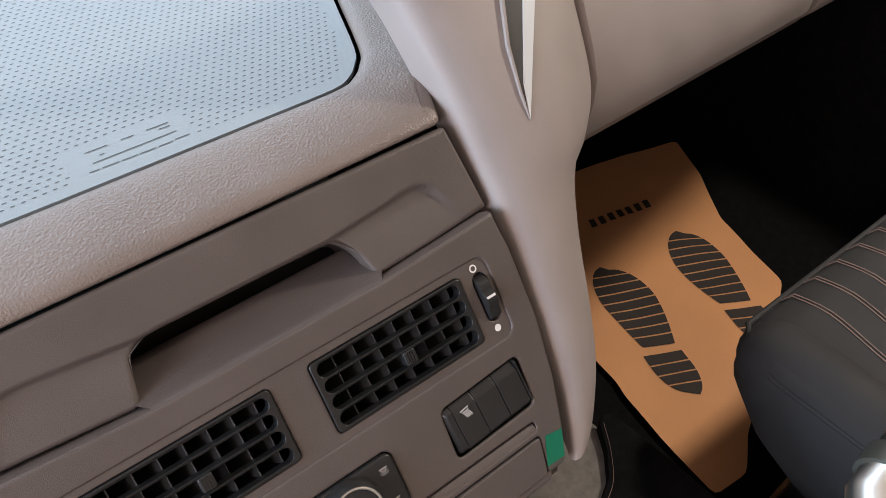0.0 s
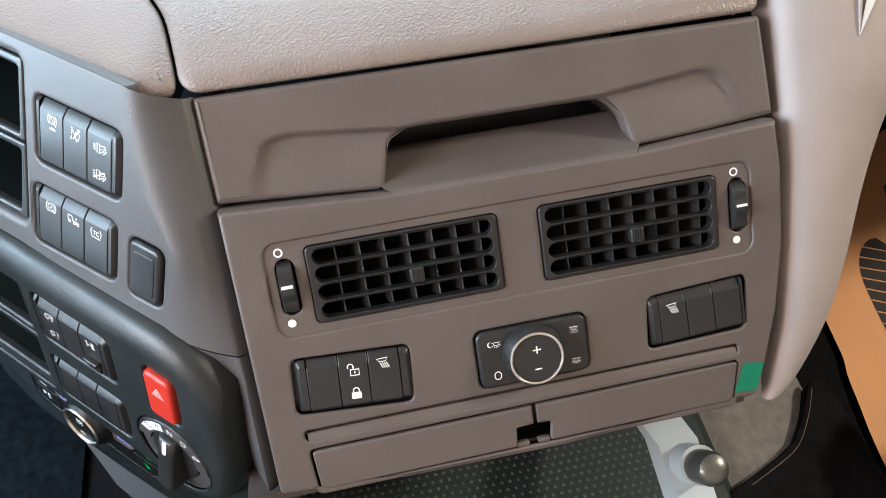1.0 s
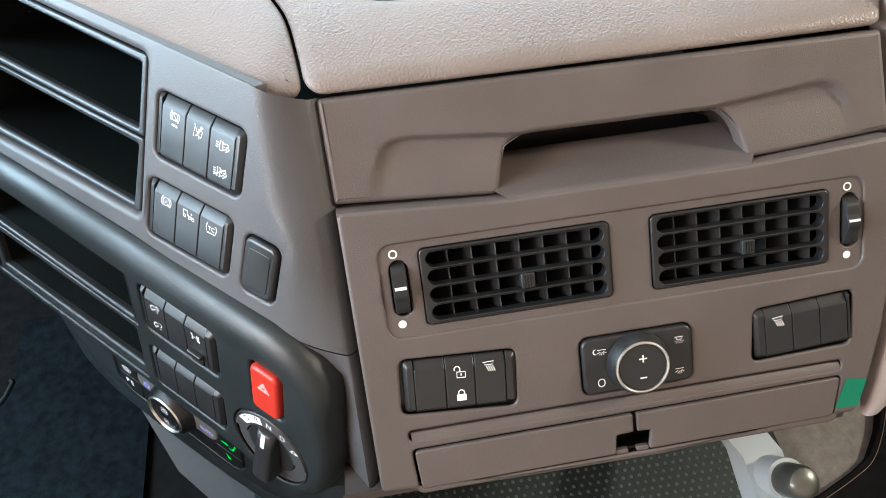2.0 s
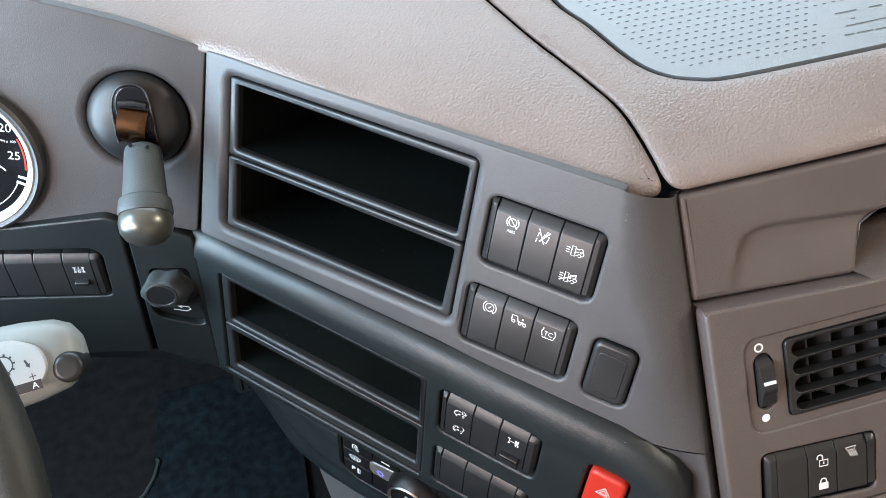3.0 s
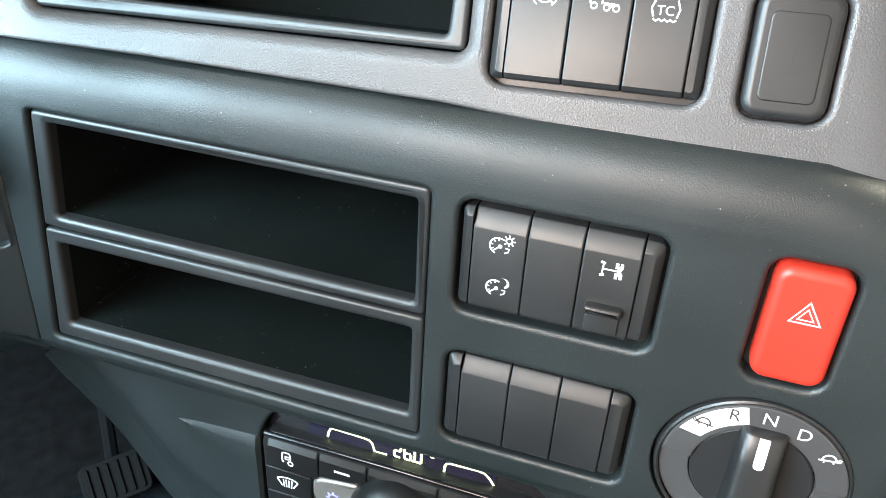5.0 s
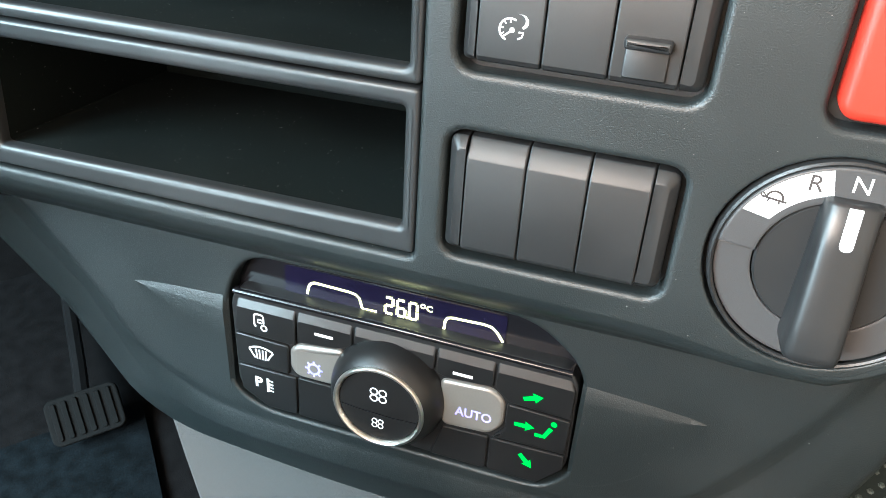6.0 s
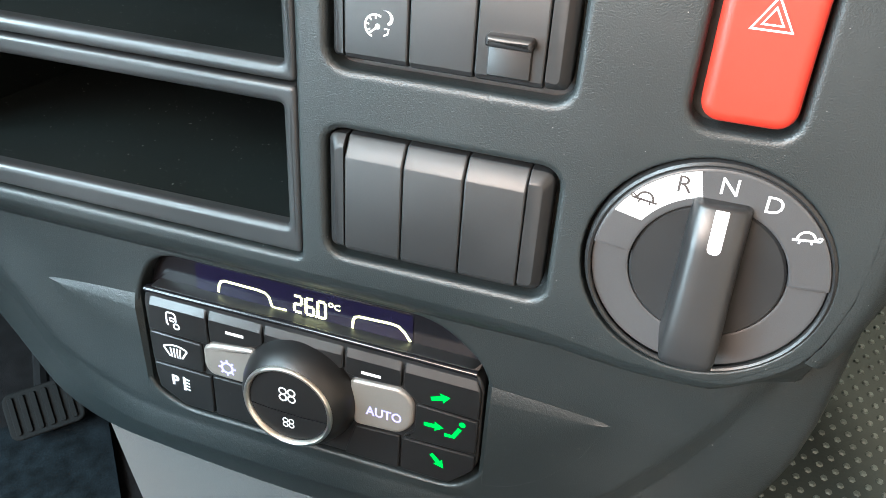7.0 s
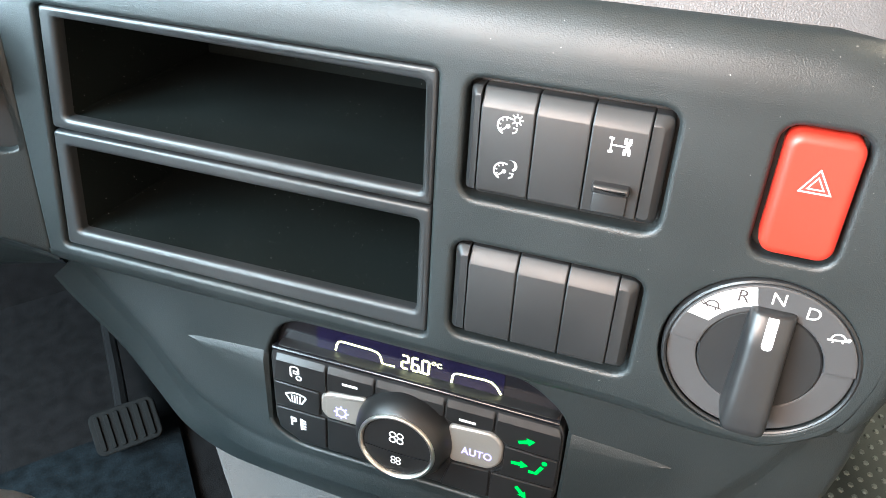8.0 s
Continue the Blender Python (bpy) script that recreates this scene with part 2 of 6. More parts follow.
        link(src, bump.inputs["Height"])
        link(bump.outputs[0], b.inputs["Normal"])
    if glow:
        b.inputs["Emission Color"].default_value = (*colour, 1)
        b.inputs["Emission Strength"].default_value = glow
    return m


M_FASCIA = material("charcoal_plastic", (0.0655, 0.0632, 0.0648), 0.39, grain=0.60, grain_scale=1350, tone=0.10, dust=0.02)
M_LOWER = material("dark_grey_plastic", (0.0150, 0.0188, 0.0198), 0.40, grain=0.46, grain_scale=1700, tone=0.10, dust=0.025)
M_BROWN = material("taupe_plastic", (0.0965, 0.0812, 0.0752), 0.42, grain=0.60, grain_scale=1350, tone=0.08, dust=0.02)
M_PAD = material("taupe_leather_pad", (0.190, 0.157, 0.140), 0.35, cells=0.56, cell_scale=600, grain_scale=2200, tone=0.07)
M_TRIM = material("light_taupe_trim", (0.300, 0.266, 0.255), 0.5, grain=0.4, grain_scale=1500, tone=0.06)
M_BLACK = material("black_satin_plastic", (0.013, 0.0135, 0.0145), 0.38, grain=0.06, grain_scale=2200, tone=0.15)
M_SWITCH = material("switch_black", (0.0165, 0.0172, 0.0182), 0.38, grain=0.06, grain_scale=2500, tone=0.10)
M_CLIMATE = material("climate_key_black", (0.0095, 0.0098, 0.0104), 0.36, grain=0.05, grain_scale=2500, tone=0.10)
# recess shade put into a near-black for slots and ducts; the specks are dust
M_DARK = material("slot_shade_black", (0.0045, 0.0067, 0.0064), 0.8, tone=0.25, dust=0.05, specular=0.12)
M_FRAME = material("slot_frame_plastic", (0.0235, 0.0253, 0.027), 0.36, grain=0.08, grain_scale=1900, tone=0.10)
M_GLOSS = material("gloss_black", (0.008, 0.008, 0.010), 0.16, tone=0.05, rough_var=0.03)
M_WHITE = material("white_print", (0.78, 0.78, 0.78), 0.6, tone=0.03)
M_RED = material("red_plastic", (0.42, 0.026, 0.014), 0.42, grain=0.1, grain_scale=2500, tone=0.04)
M_GREENLED = material("green_led", (0.0, 0.50, 0.03), 0.4, glow=0.9, tone=0.02)
M_VIOLET = material("violet_led", (0.36, 0.34, 0.98), 0.4, glow=0.34, tone=0.02)
M_AMBER = material("display_light", (0.95, 0.90, 0.46), 0.4, glow=1.7, tone=0.02)
M_LEDWHITE = material("white_led", (0.80, 0.80, 0.82), 0.4, glow=0.35, tone=0.02)
M_SCREEN = material("display_blue", (0.006, 0.005, 0.018), 0.2, glow=0.02, tone=0.2, tone_scale=60)
M_CHROME = material("satin_chrome", (0.80, 0.78, 0.74), 0.30, metal=1.0, tone=0.05)
M_SILVER = material("silver_button", (0.27, 0.26, 0.245), 0.34, metal=0.5, tone=0.05)
M_DIAL = material("dial_grey", (0.047, 0.047, 0.049), 0.42, grain=0.15, grain_scale=2400, tone=0.06)
M_DRAWER_SHADE = material("drawer_inside_shade", (0.026, 0.021, 0.0185), 0.7, grain=0.3, grain_scale=1250, tone=0.1, specular=0.2)
M_VANE = material("vane_grey", (0.026, 0.027, 0.029), 0.36, tone=0.06)
M_MAT = material("grey_tray_mat", (0.20, 0.222, 0.235), 0.32, grain=0.3, grain_scale=1200, tone=0.03, rough_var=0.02)
M_DOT = material("tray_mat_dimple_shade", (0.072, 0.082, 0.088), 0.6, tone=0.05)
M_PAPER = material("kraft_paper", (0.70, 0.35, 0.150), 0.75, grain=0.3, grain_scale=500, tone=0.06, tone_scale=6)
M_INK = material("dark_ink", (0.035, 0.028, 0.026), 0.8, tone=0.1)
M_CARPET = material("black_carpet", (0.007, 0.007, 0.0075), 0.95, grain=1.0, grain_scale=900, tone=0.35, tone_scale=60, specular=0.06)
M_FUZZ = material("grey_carpet", (0.15, 0.14, 0.13), 0.95, grain=1.0, grain_scale=700, tone=0.2, tone_scale=90)
M_RUBBER = material("dark_rubber", (0.017, 0.024, 0.023), 0.6, specular=0.3, grain=0.4, grain_scale=700, tone=0.15)
M_SEAT = material("black_seat_cloth", (0.022, 0.0225, 0.025), 0.8, grain=0.9, grain_scale=1400, tone=0.15)
M_STITCH = material("beige_thread", (0.25, 0.18, 0.15), 0.8, tone=0.1)
M_GREYBODY = material("grey_console_plastic", (0.086, 0.082, 0.080), 0.8, grain=0.9, grain_scale=700, tone=0.06)
M_LIGHTGREY = material("light_grey_plastic", (0.40, 0.445, 0.46), 0.4, tone=0.04, grain=0.1, grain_scale=2200)
M_STALK = material("light_grey_stalk_plastic", (0.25, 0.27, 0.265), 0.45, tone=0.05, grain=0.1, grain_scale=2200)
M_STALKFACE = material("pale_printed_face", (0.40, 0.41, 0.40), 0.55, tone=0.04)
M_FACET = material("pale_facet_plastic", (0.60, 0.63, 0.65), 0.4, tone=0.03)
M_GREEN = material("green_sticker", (0.01, 0.16, 0.085), 0.45, tone=0.06)
M_RIM = material("wheel_leather", (0.022, 0.024, 0.022), 0.5, grain=0.5, grain_scale=900, tone=0.12)
M_LINER = material("beige_headliner", (0.60, 0.45, 0.34), 0.9, grain=0.4, grain_scale=500, tone=0.05)
M_DOOR = material("grey_door_trim", (0.13, 0.12, 0.11), 0.7, grain=0.4, grain_scale=600, tone=0.06)
M_LEVER = material("grey_rubberised_grip", (0.056, 0.066, 0.068), 0.55, grain=0.7, grain_scale=1100, tone=0.18, tone_scale=50)
M_BRONZE = material("worn_bronze_drum", (0.080, 0.044, 0.022), 0.28, metal=1.0, grain=0.15, grain_scale=1500, tone=0.12, tone_scale=60)
# darker copy of the trim: shade on the passenger dashboard is in the colour
M_TRIM_SHADED = material("shaded_taupe_plastic", (0.212, 0.185, 0.175), 0.5, grain=0.4, grain_scale=1500, tone=0.07)
M_PEDAL = material("worn_pedal_rubber", (0.0065, 0.0072, 0.0075), 0.9, grain=0.3, grain_scale=900, tone=0.2, specular=0.15)
M_STUD = material("worn_stud_rubber", (0.055, 0.072, 0.068), 0.5, tone=0.25, tone_scale=40)
M_STEEL = material("brushed_grey_cap", (0.14, 0.142, 0.125), 0.36, metal=0.7, tone=0.08)

glass = bpy.data.materials.new("window_glass")
glass.use_nodes = True
gn = glass.node_tree
gn.nodes.remove(gn.nodes["Principled BSDF"])
tb, gb, fr, mixs = (gn.nodes.new(k) for k in ("ShaderNodeBsdfTransparent", "ShaderNodeBsdfGlossy", "ShaderNodeFresnel", "ShaderNodeMixShader"))
gb.inputs["Roughness"].default_value = 0.02
fr.inputs[0].default_value = 1.45
gn.links.new(fr.outputs[0], mixs.inputs[0])
gn.links.new(tb.outputs[0], mixs.inputs[1])
gn.links.new(gb.outputs[0], mixs.inputs[2])
gn.links.new(mixs.outputs[0], gn.nodes["Material Output"].inputs["Surface"])

# ---- the cab shell ----


def box(x0, y0, z0, x1, y1, z1, bm=None):
    bm = bm or bmesh.new()
    m = Matrix.Translation(((x0 + x1) / 2, (y0 + y1) / 2, (z0 + z1) / 2)) @ Matrix.Diagonal((x1 - x0, y1 - y0, z1 - z0, 1))
    bmesh.ops.create_cube(bm, size=1, matrix=m)
    return bm


def shell(name, bm, mat, label, category):
    return tagged(part(name, bm, mat, scale=1), label, category, kind="structure")


XL, XR, YB, YF, ZC = -0.85, 1.95, -1.55, 0.86, 1.88
shell("floor", box(XL, YB, -0.06, XR, YF + 0.1, 0.0), M_CARPET, "black carpeted cab floor", "floor")
shell("ceiling", box(XL, YB, ZC, XR, YF + 0.1, ZC + 0.05), M_LINER, "beige cloth headliner of the cab", "ceiling")
shell("wall_rear", box(XL, YB - 0.05, 0.0, XR, YB, ZC), M_LINER, "beige rear wall of the cab", "wall")


def side_wall(name, x0, x1, low, y_back, label, upper_label):
    """Grey trim below and ahead of the opening, beige cloth above and behind it."""
    for kind, mat, text, boxes in (("", M_DOOR, label, ((YB, 0, YF, low), (0.15, low, YF, 1.62))), ("_lining", M_LINER, upper_label, ((YB, 1.62, YF, ZC), (YB, low, y_back, 1.62)))):
        bm = bmesh.new()
        for y0, z0, y1, z1 in boxes:
            box(x0, y0, z0, x1, y1, z1, bm)
        shell(name + kind, bm, mat, text, "wall")


side_wall("wall_left", XL - 0.06, XL, 0.32, -0.95, "grey side trim with the open driver doorway", "beige cloth lining behind the driver doorway")
side_wall("wall_right", XR, XR + 0.06, 0.95, -1.22, "grey door and side trim with a window opening", "beige cloth lining round the passenger window")
bm = bmesh.new()
box(XL, YF, 0, XR, YF + 0.05, 0.86, bm)
box(XL, YF, 1.74, XR, YF + 0.05, ZC, bm)
box(XL, YF, 0.86, XL + 0.12, YF + 0.05, 1.74, bm)
box(XR - 0.12, YF, 0.86, XR, YF + 0.05, 1.74, bm)
shell("wall_front", bm, M_DOOR, "front bulkhead with the windscreen opening", "wall")
for name, b in (("window_1", (XL + 0.12, YF + 0.02, 0.86, XR - 0.12, YF + 0.026, 1.74)), ("window_2", (XR + 0.028, -1.22, 0.95, XR + 0.034, 0.15, 1.62))):
    pane = shell(name, box(*b), glass, "clear cab window pane", "window")
    pane.visible_shadow = False

# ---- dashboard ----
dash = thing("dashboard", Matrix.Identity(4), "charcoal and taupe moulded truck dashboard", "dashboard")


def on(m, ob):
    """Lays a part that was built in a panel's frame into place under the dashboard."""
    ob.matrix_world = m
    return ob


# upper fascia with the double radio slot and two switch groups
u_out = [(-26, -76), (60, -77), (195, -81), (300, -89), (353, -99), (349.5, -60), (346.5, -24), (321, 6), (305, 45), (299, 77), (60, 77), (-22, 78)]
slot_u = rect(-2, -61, 203, 64, 5)
hole_a = rect(216.5, -5.5, 297.5, 45, 7)
hole_b = rect(212.5, -71.5, 294.5, -23, 7)
hole_k = rect(306.5, -73, 338, -26.5, 7)
on(FU, part("upper_fascia", panel(rounded(u_out, 3, 2), [slot_u, hole_a, hole_b, hole_k], 1.3, 10, [6.5, 2.6, 2.6, 2.6], 9), M_FASCIA, dash))

# rounded flank between the upper fascia and the vent panel
iu = FU.inverted()
rows = []
for f in [i / 16 for i in range(17)]:
    v = 109 - 285 * f
    end = iu @ at(FV, -40.5, v, -9) * 1000
    if f < 0.65:
        vu = min(end.y, 76.5) if f else 76.5
        uu = float(np.interp(vu, [-99, -60, -24, 6, 45, 77], [352, 348.5, 345.5, 320, 304, 298])) - 2.4
        s = Vector((uu - 3, vu, 0.10))
        s2 = Vector((uu, vu, 0.12))
    else:
        g = (f - 0.6) / 0.4
        s = iu @ at(FL, 372, 84 - 160 * g, -30 - 30 * max(0, g - 0.75)) * 1000
        s2 = iu @ at(FL, 380, 84 - 160 * g, -31 - 30 * max(0, g - 0.75)) * 1000
    p = 2.1 if f < 0.65 else 1.3
    rows.append([tuple(s)] + [(s2.x + (end.x - s2.x) * g, s2.y + (end.y - s2.y) * g, s2.z + (end.z - s2.z) * g ** p) for g in [j / 16 for j in range(17)]])
    rows[-1] += [(end.x + 0.9, end.y, end.z - 1.4), (end.x + 1.6, end.y, end.z - 4), (end.x + 2, end.y, end.z - 40)]
on(FU, part("flank", loft(rows[:11], False, False, False), M_FASCIA, dash, sharp=60))
low = rows[10:]
on(FU, part("lower_flank", loft([[(x, y - 1.5 * (k == 0), z - 0.8) for x, y, z in r] for k, r in enumerate(low)], False, False, False), M_FASCIA, dash, sharp=60))

# lower fascia
l_out = [(-24, -76), (-24, 74), (300, 74.5), (354, 75), (380, 69), (393, 46), (399, 0), (400, -36), (391, -66), (368, -82.5), (338, -82.5), (300, -77)]
hole_l = rounded([(0, 66), (203.5, 66), (203.5, -69.5), (-12.5, -69.5)], 4)
hole_la = rect(215.8, 10.6, 300.5, 64.6, 7)
hole_lb = rect(214.5, -64, 300.5, -11.5, 7)
hole_h = rect(336, 11, 367.5, 66, 7)
hole_d = circle(351.2, -38, 40.3, 44)
body_l = part("lower_fascia", panel(rounded(l_out, [2, 2, 2, 14, 12, 12, 14, 16, 12, 10, 10, 6], 4), [hole_l, hole_la, hole_lb, hole_h, hole_d], 1.2, 3, [2.2, 2.6, 2.6, 2.6, 0.9], 9), M_LOWER, dash)
on(FL, body_l)
path = [(-80, 72.6), (-26, 73), (100, 73.5), (200, 74), (300, 74.5), (347, 75), (362, 74, 0.95), (376, 69, 0.85), (385, 60, 0.78), (391, 47, 0.7), (395, 24, 0.62), (399, 0, 0.58), (400, -20, 0.55), (399, -38, 0.5), (395, -55, 0.45), (391, -64, 0.42)]
on(FL, part("lower_fascia_edge", strip(path, [(-2.2, 0.1), (3, -0.1), (8, -0.9), (13, -2.6), (18, -5.6), (21.5, -9.5), (23, -15), (23, -60)]), M_LOWER, dash))
rows = []
for f, w, u0, u1 in ((0, 0.1, -25, 389), (0.12, -0.8, -26, 391), (0.27, -4.5, -30, 393), (0.45, -12, -37, 395), (0.64, -20.5, -44, 396), (0.79, -27.5, -46, 397), (0.91, -32, -45, 397), (1, -34.1, -44, 397)):
    us = [u0 + (u1 - u0) * i / 60 for i in range(61)]
    base = np.interp(us, [-30, 290, 308, 322, 338, 366, 380, 391, 398], [-74, -75.5, -77, -79.4, -81, -80, -70, -59, -49])
    rows.append([(u, b + (float(np.interp(u, [360, 398], [-107, -96])) - b) * f, w) for u, b in zip(us, base)])
    vb = rows[-1][-1][1]
    rows[-1] += [(u1 + 3, vb, w - 3), (u1 + 5, vb, w - 10), (u1 + 6, vb, w - 60)]
on(FL, part("lower_fascia_underside", loft(rows, False, False, False), M_LOWER, dash))
c_out = [(-46, -106), (-36, -117), (-18, -135), (4, -160), (24, -196), (36, -214), (54, -226), (90, -233), (170, -237), (240, -233), (300, -226), (346, -208), (372, -178), (381, -150), (384, -126), (386, -106), (388, -92), (391, -72)]
hole_c = rounded([(104, -109.8), (251, -108.6), (273, -126), (278.5, -140), (279, -192), (265, -207.5), (109, -207.5), (90, -197), (90, -136)], [13, 16, 10, 8, 14, 14, 14, 14, 20], 5)
inner = [(-36, -106), (-26, -117), (-8, -137), (11, -159), (26, -182), (40, -192), (60, -203), (92, -212), (170, -213.5), (240, -213), (300, -207), (330, -192), (348, -170), (362, -148), (373, -130), (381, -113), (386, -98), (389, -78)]
on(FC, part("chin", panel(smooth_path(inner, 4)[::-1], [hole_c], 0.8, 2, 2.0, 20), M_LOWER, dash))
# its border: a crease round the face, a broad strip that leans outward at the sides and forms a lip below, then the rolled edge
crease = [(1.5, 1.2)] * 6 + [(1.2, 0.8), (1, 0.2), (1, 0.1), (1, 0.3), (4, 2.5), (8, 6.5), (10, 8.5), (9, 7.5), (6.5, 5.5), (4, 3.5), (2, 1.5), (1, 0.5)]
crest = [(10, -7)] * 3 + [(9, -7), (6, -6), (0, -3), (-6, 0.8), (-7, 2.6), (-9, 3.2), (-7, 3), (-5, 1.5), (1, -4.5), (4, -7), (5, -6.6), (5, -5.6), (5, -4.6), (5, -4), (5, -4)]
wide = [2.0, 2.0, 1.95, 1.85, 1.6, 1.35, 1.15, 1.0, 1.0, 1.0, 1.0, 1.0, 1.1, 1.25, 1.35, 1.35, 1.3, 1.2]
rows = [[] for k in range(11)]
for k, (p, q, (st, g), (dc, h), wd) in enumerate(zip(c_out, inner, crease, crest, wide)):
    a, b = Vector(c_out[max(k - 1, 0)]), Vector(c_out[min(k + 1, 17)])
    n = Vector((b.y - a.y, a.x - b.x)).normalized()
    p, q = Vector(p), Vector(q)
    for row, (xy_, w) in zip(rows, ((q - n * 4, 0.1), (q - n * 0.6, 0.0), (q + n * st, -g), (q + n * (st + 2), -g + 0.12 * (h + g)), (p + n * dc, h), (p + n * (dc + 2.5), h - 0.5), (p + n * 17 * wd, min(-6.6, h - 2.6)), (p + n * 19.5 * wd, min(-8.4, h - 4.4)), (p + n * 21.5 * wd, -13), (p + n * 22.5 * wd, -20), (p + n * 18 * wd, -60))):
        row.append((xy_.x, xy_.y, w))
on(FC, part("chin_border", loft([smooth_path(r, 4) for r in rows], False, False, False), M_LOWER, dash, sharp=50))
# wedge-shaped facets that rise towards the climate unit
for mid, side in ((0, 1), (368, -1)):
    rows = [[] for k in range(7)]
    for t in [q / 14 for q in range(15)]:
        u, top, th, h = 35 + 54 * t, -142 + 4.5 * t ** 0.6, 8.4 * t ** 0.6, 0.1 + 1.35 * t ** 0.8
        lu = float(np.interp(t, [0, 0.2, 0.4, 0.7, 0.9, 1], [35, 40, 45, 60, 76, 89]))
        lv = float(np.interp(t, [0, 0.2, 0.4, 0.7, 0.9, 1], [-142, -152, -165, -184, -196, -199]))
        for row, (x, y, w) in zip(rows, ((u, top + 0.4, -0.1), (u, top, 0.1), (u, top - 0.9 * th, h), (u, top - th, h + 0.15), (u + 0.35 * (lu - u), top - th + 0.35 * (lv - top + th), 0.66 * h), (lu, lv, 0.08), (lu, lv - 0.4, -0.2))):
            row.append((mid + side * x, y, w))
    rows = [r + [(mid + side * (r[-1][0] * side - mid * side + 2.2), r[-1][1], -1.5)] for r in rows]
    on(FC, part("styling_facet", loft(rows if side > 0 else rows[::-1], False, False, False), M_LOWER, dash))
hole_li = rounded([(-230, 25), (-76, 26), (-74, 76), (-82, 83), (-230, 80)], 6)
# vent fascia
v_out = [(-32, 33), (21, 30.2), (76, 26.5), (263, 26.5), (313, 29.2), (359, 32), (362, 0), (361, -60), (354, -110), (344, -150), (334, -176), (180, -184), (60, -183), (-31, -176)]
field = rect(-9, -60, 338, 7, 9)
hole_s1 = rounded([(-5.5, -76), (77.5, -80.5), (74.5, -124.5), (-8.5, -118)], 6)
hole_kp = rect(123.5, -126, 206.5, -81.5, 6)
hole_s2 = rounded([(254, -80.5), (331, -76.5), (329, -119), (252, -121.5)], 6)
hole_slit = rect(-6, -139, 322, -131, 3)
hole_flap = rounded([(-5, -146), (322, -144), (316, -178), (-3, -179)], 4)
on(FV, part("vent_fascia", panel(rounded(v_out[::-1], 4, 3), [field, hole_s1, hole_kp, hole_s2, hole_slit, hole_flap], 2.5, 14, 1.8, 2.2), M_BROWN, dash))
hole_v1 = rect(18, -54, 151.5, 1.5, 4)
hole_v2 = rect(180.5, -54, 312, 1.0, 4)
hole_w1 = rect(-3, -45, 10, -4.5, 6.4)
hole_w2 = rect(321.5, -44.5, 334.5, -4, 6.4)
on(FV, part("vent_field", panel(offset(field, 1.0), [hole_v1, hole_v2, hole_w1, hole_w2], 0.3, 4, 1.0, 10, z=-1.6), M_BROWN, dash))
# ledge behind the drawer and slit ledge
for a, b in ((-32, 82.5), (256.5, 359)):
    rows = [[(a + (b - a) * i / 8, v + float(np.interp(a + (b - a) * i / 8, [-32, 76, 263, 359], [0, -6.5, -6.5, -1])), w) for i in range(9)] for v, w in ((30.5, -0.4), (33, -1.2), (34.2, -4), (34.4, -60))]
    on(FV, part("ledge_return", loft(rows, False, False, False), M_BROWN, dash))
rows = [[(169.5 + u * float(np.interp(w, [-46, -20, -9, -2], [101, 98, 92, 86.5])), v, w) for u in (-1, -0.96, -0.88, -0.5, 0, 0.5, 0.88, 0.96, 1)] for v, w in ((23.6, -0.4), (25.6, -0.9), (27.2, -2.6), (29, -6), (32, -13), (36.5, -22), (41.5, -31), (46.5, -38.5), (50, -43), (52, -46), (52.4, -48), (51, -51), (44, -56))]
on(FV, part("handle_scoop", loft(rows, False, False, False), M_BROWN, dash, sharp=50))
# black box behind the scoop; the depth's shade is put into its colour
cave = rect(60, 26, 279, 100, 3)
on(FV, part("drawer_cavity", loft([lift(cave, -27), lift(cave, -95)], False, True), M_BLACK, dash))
for m, h, z in ((FV, hole_s1, -9), (FV, hole_s2, -9), (FV, hole_kp, -9), (FV, hole_flap, -26), (FV, hole_slit, -6), (FU, hole_a, -9), (FU, hole_b, -9), (FU, hole_k, -9), (FL, hole_la, -9), (FL, hole_lb, -9), (FL, hole_h, -9), (FL, hole_d, -9), (FIL, hole_li, -9), (FC, hole_c, -24)):
    on(m, part("pocket_lining", loft([lift(offset(h, 0.8), -1.9), lift(offset(h, 0.8), z)], False, True), M_BLACK, dash))
rows = [[(-4 + 325 * i / 16, v, w) for i in range(17)] for v, w in ((-140, -0.4), (-136, -0.8), (-133.6, -2.6), (-133, -6))]
on(FV, part("ledge", loft(rows, False, False, False), M_BROWN, dash))

# soft pads on top
EDGE_A = at(FU, 150, 80, 2)
EDGE_N = (FU.to_3x3() @ Vector((0, 0, -1))).to_2d().normalized()


def top_z(x, y):
    side = (x - EDGE_A.x) * EDGE_N.x + (y - EDGE_A.y) * EDGE_N.y
    reach = max(0.0, 1 - min(y + 0.1775, max(side, 0.0)) / 0.075)
    return 0.822 + 0.045 * min(max(y, -0.25), 0.5) + 0.10 * min(max(-x, 0.0), 0.10) + 0.11 * min(max(-x, 0.0), 0.35) - 0.0095 * min(reach, 1.0) ** 2


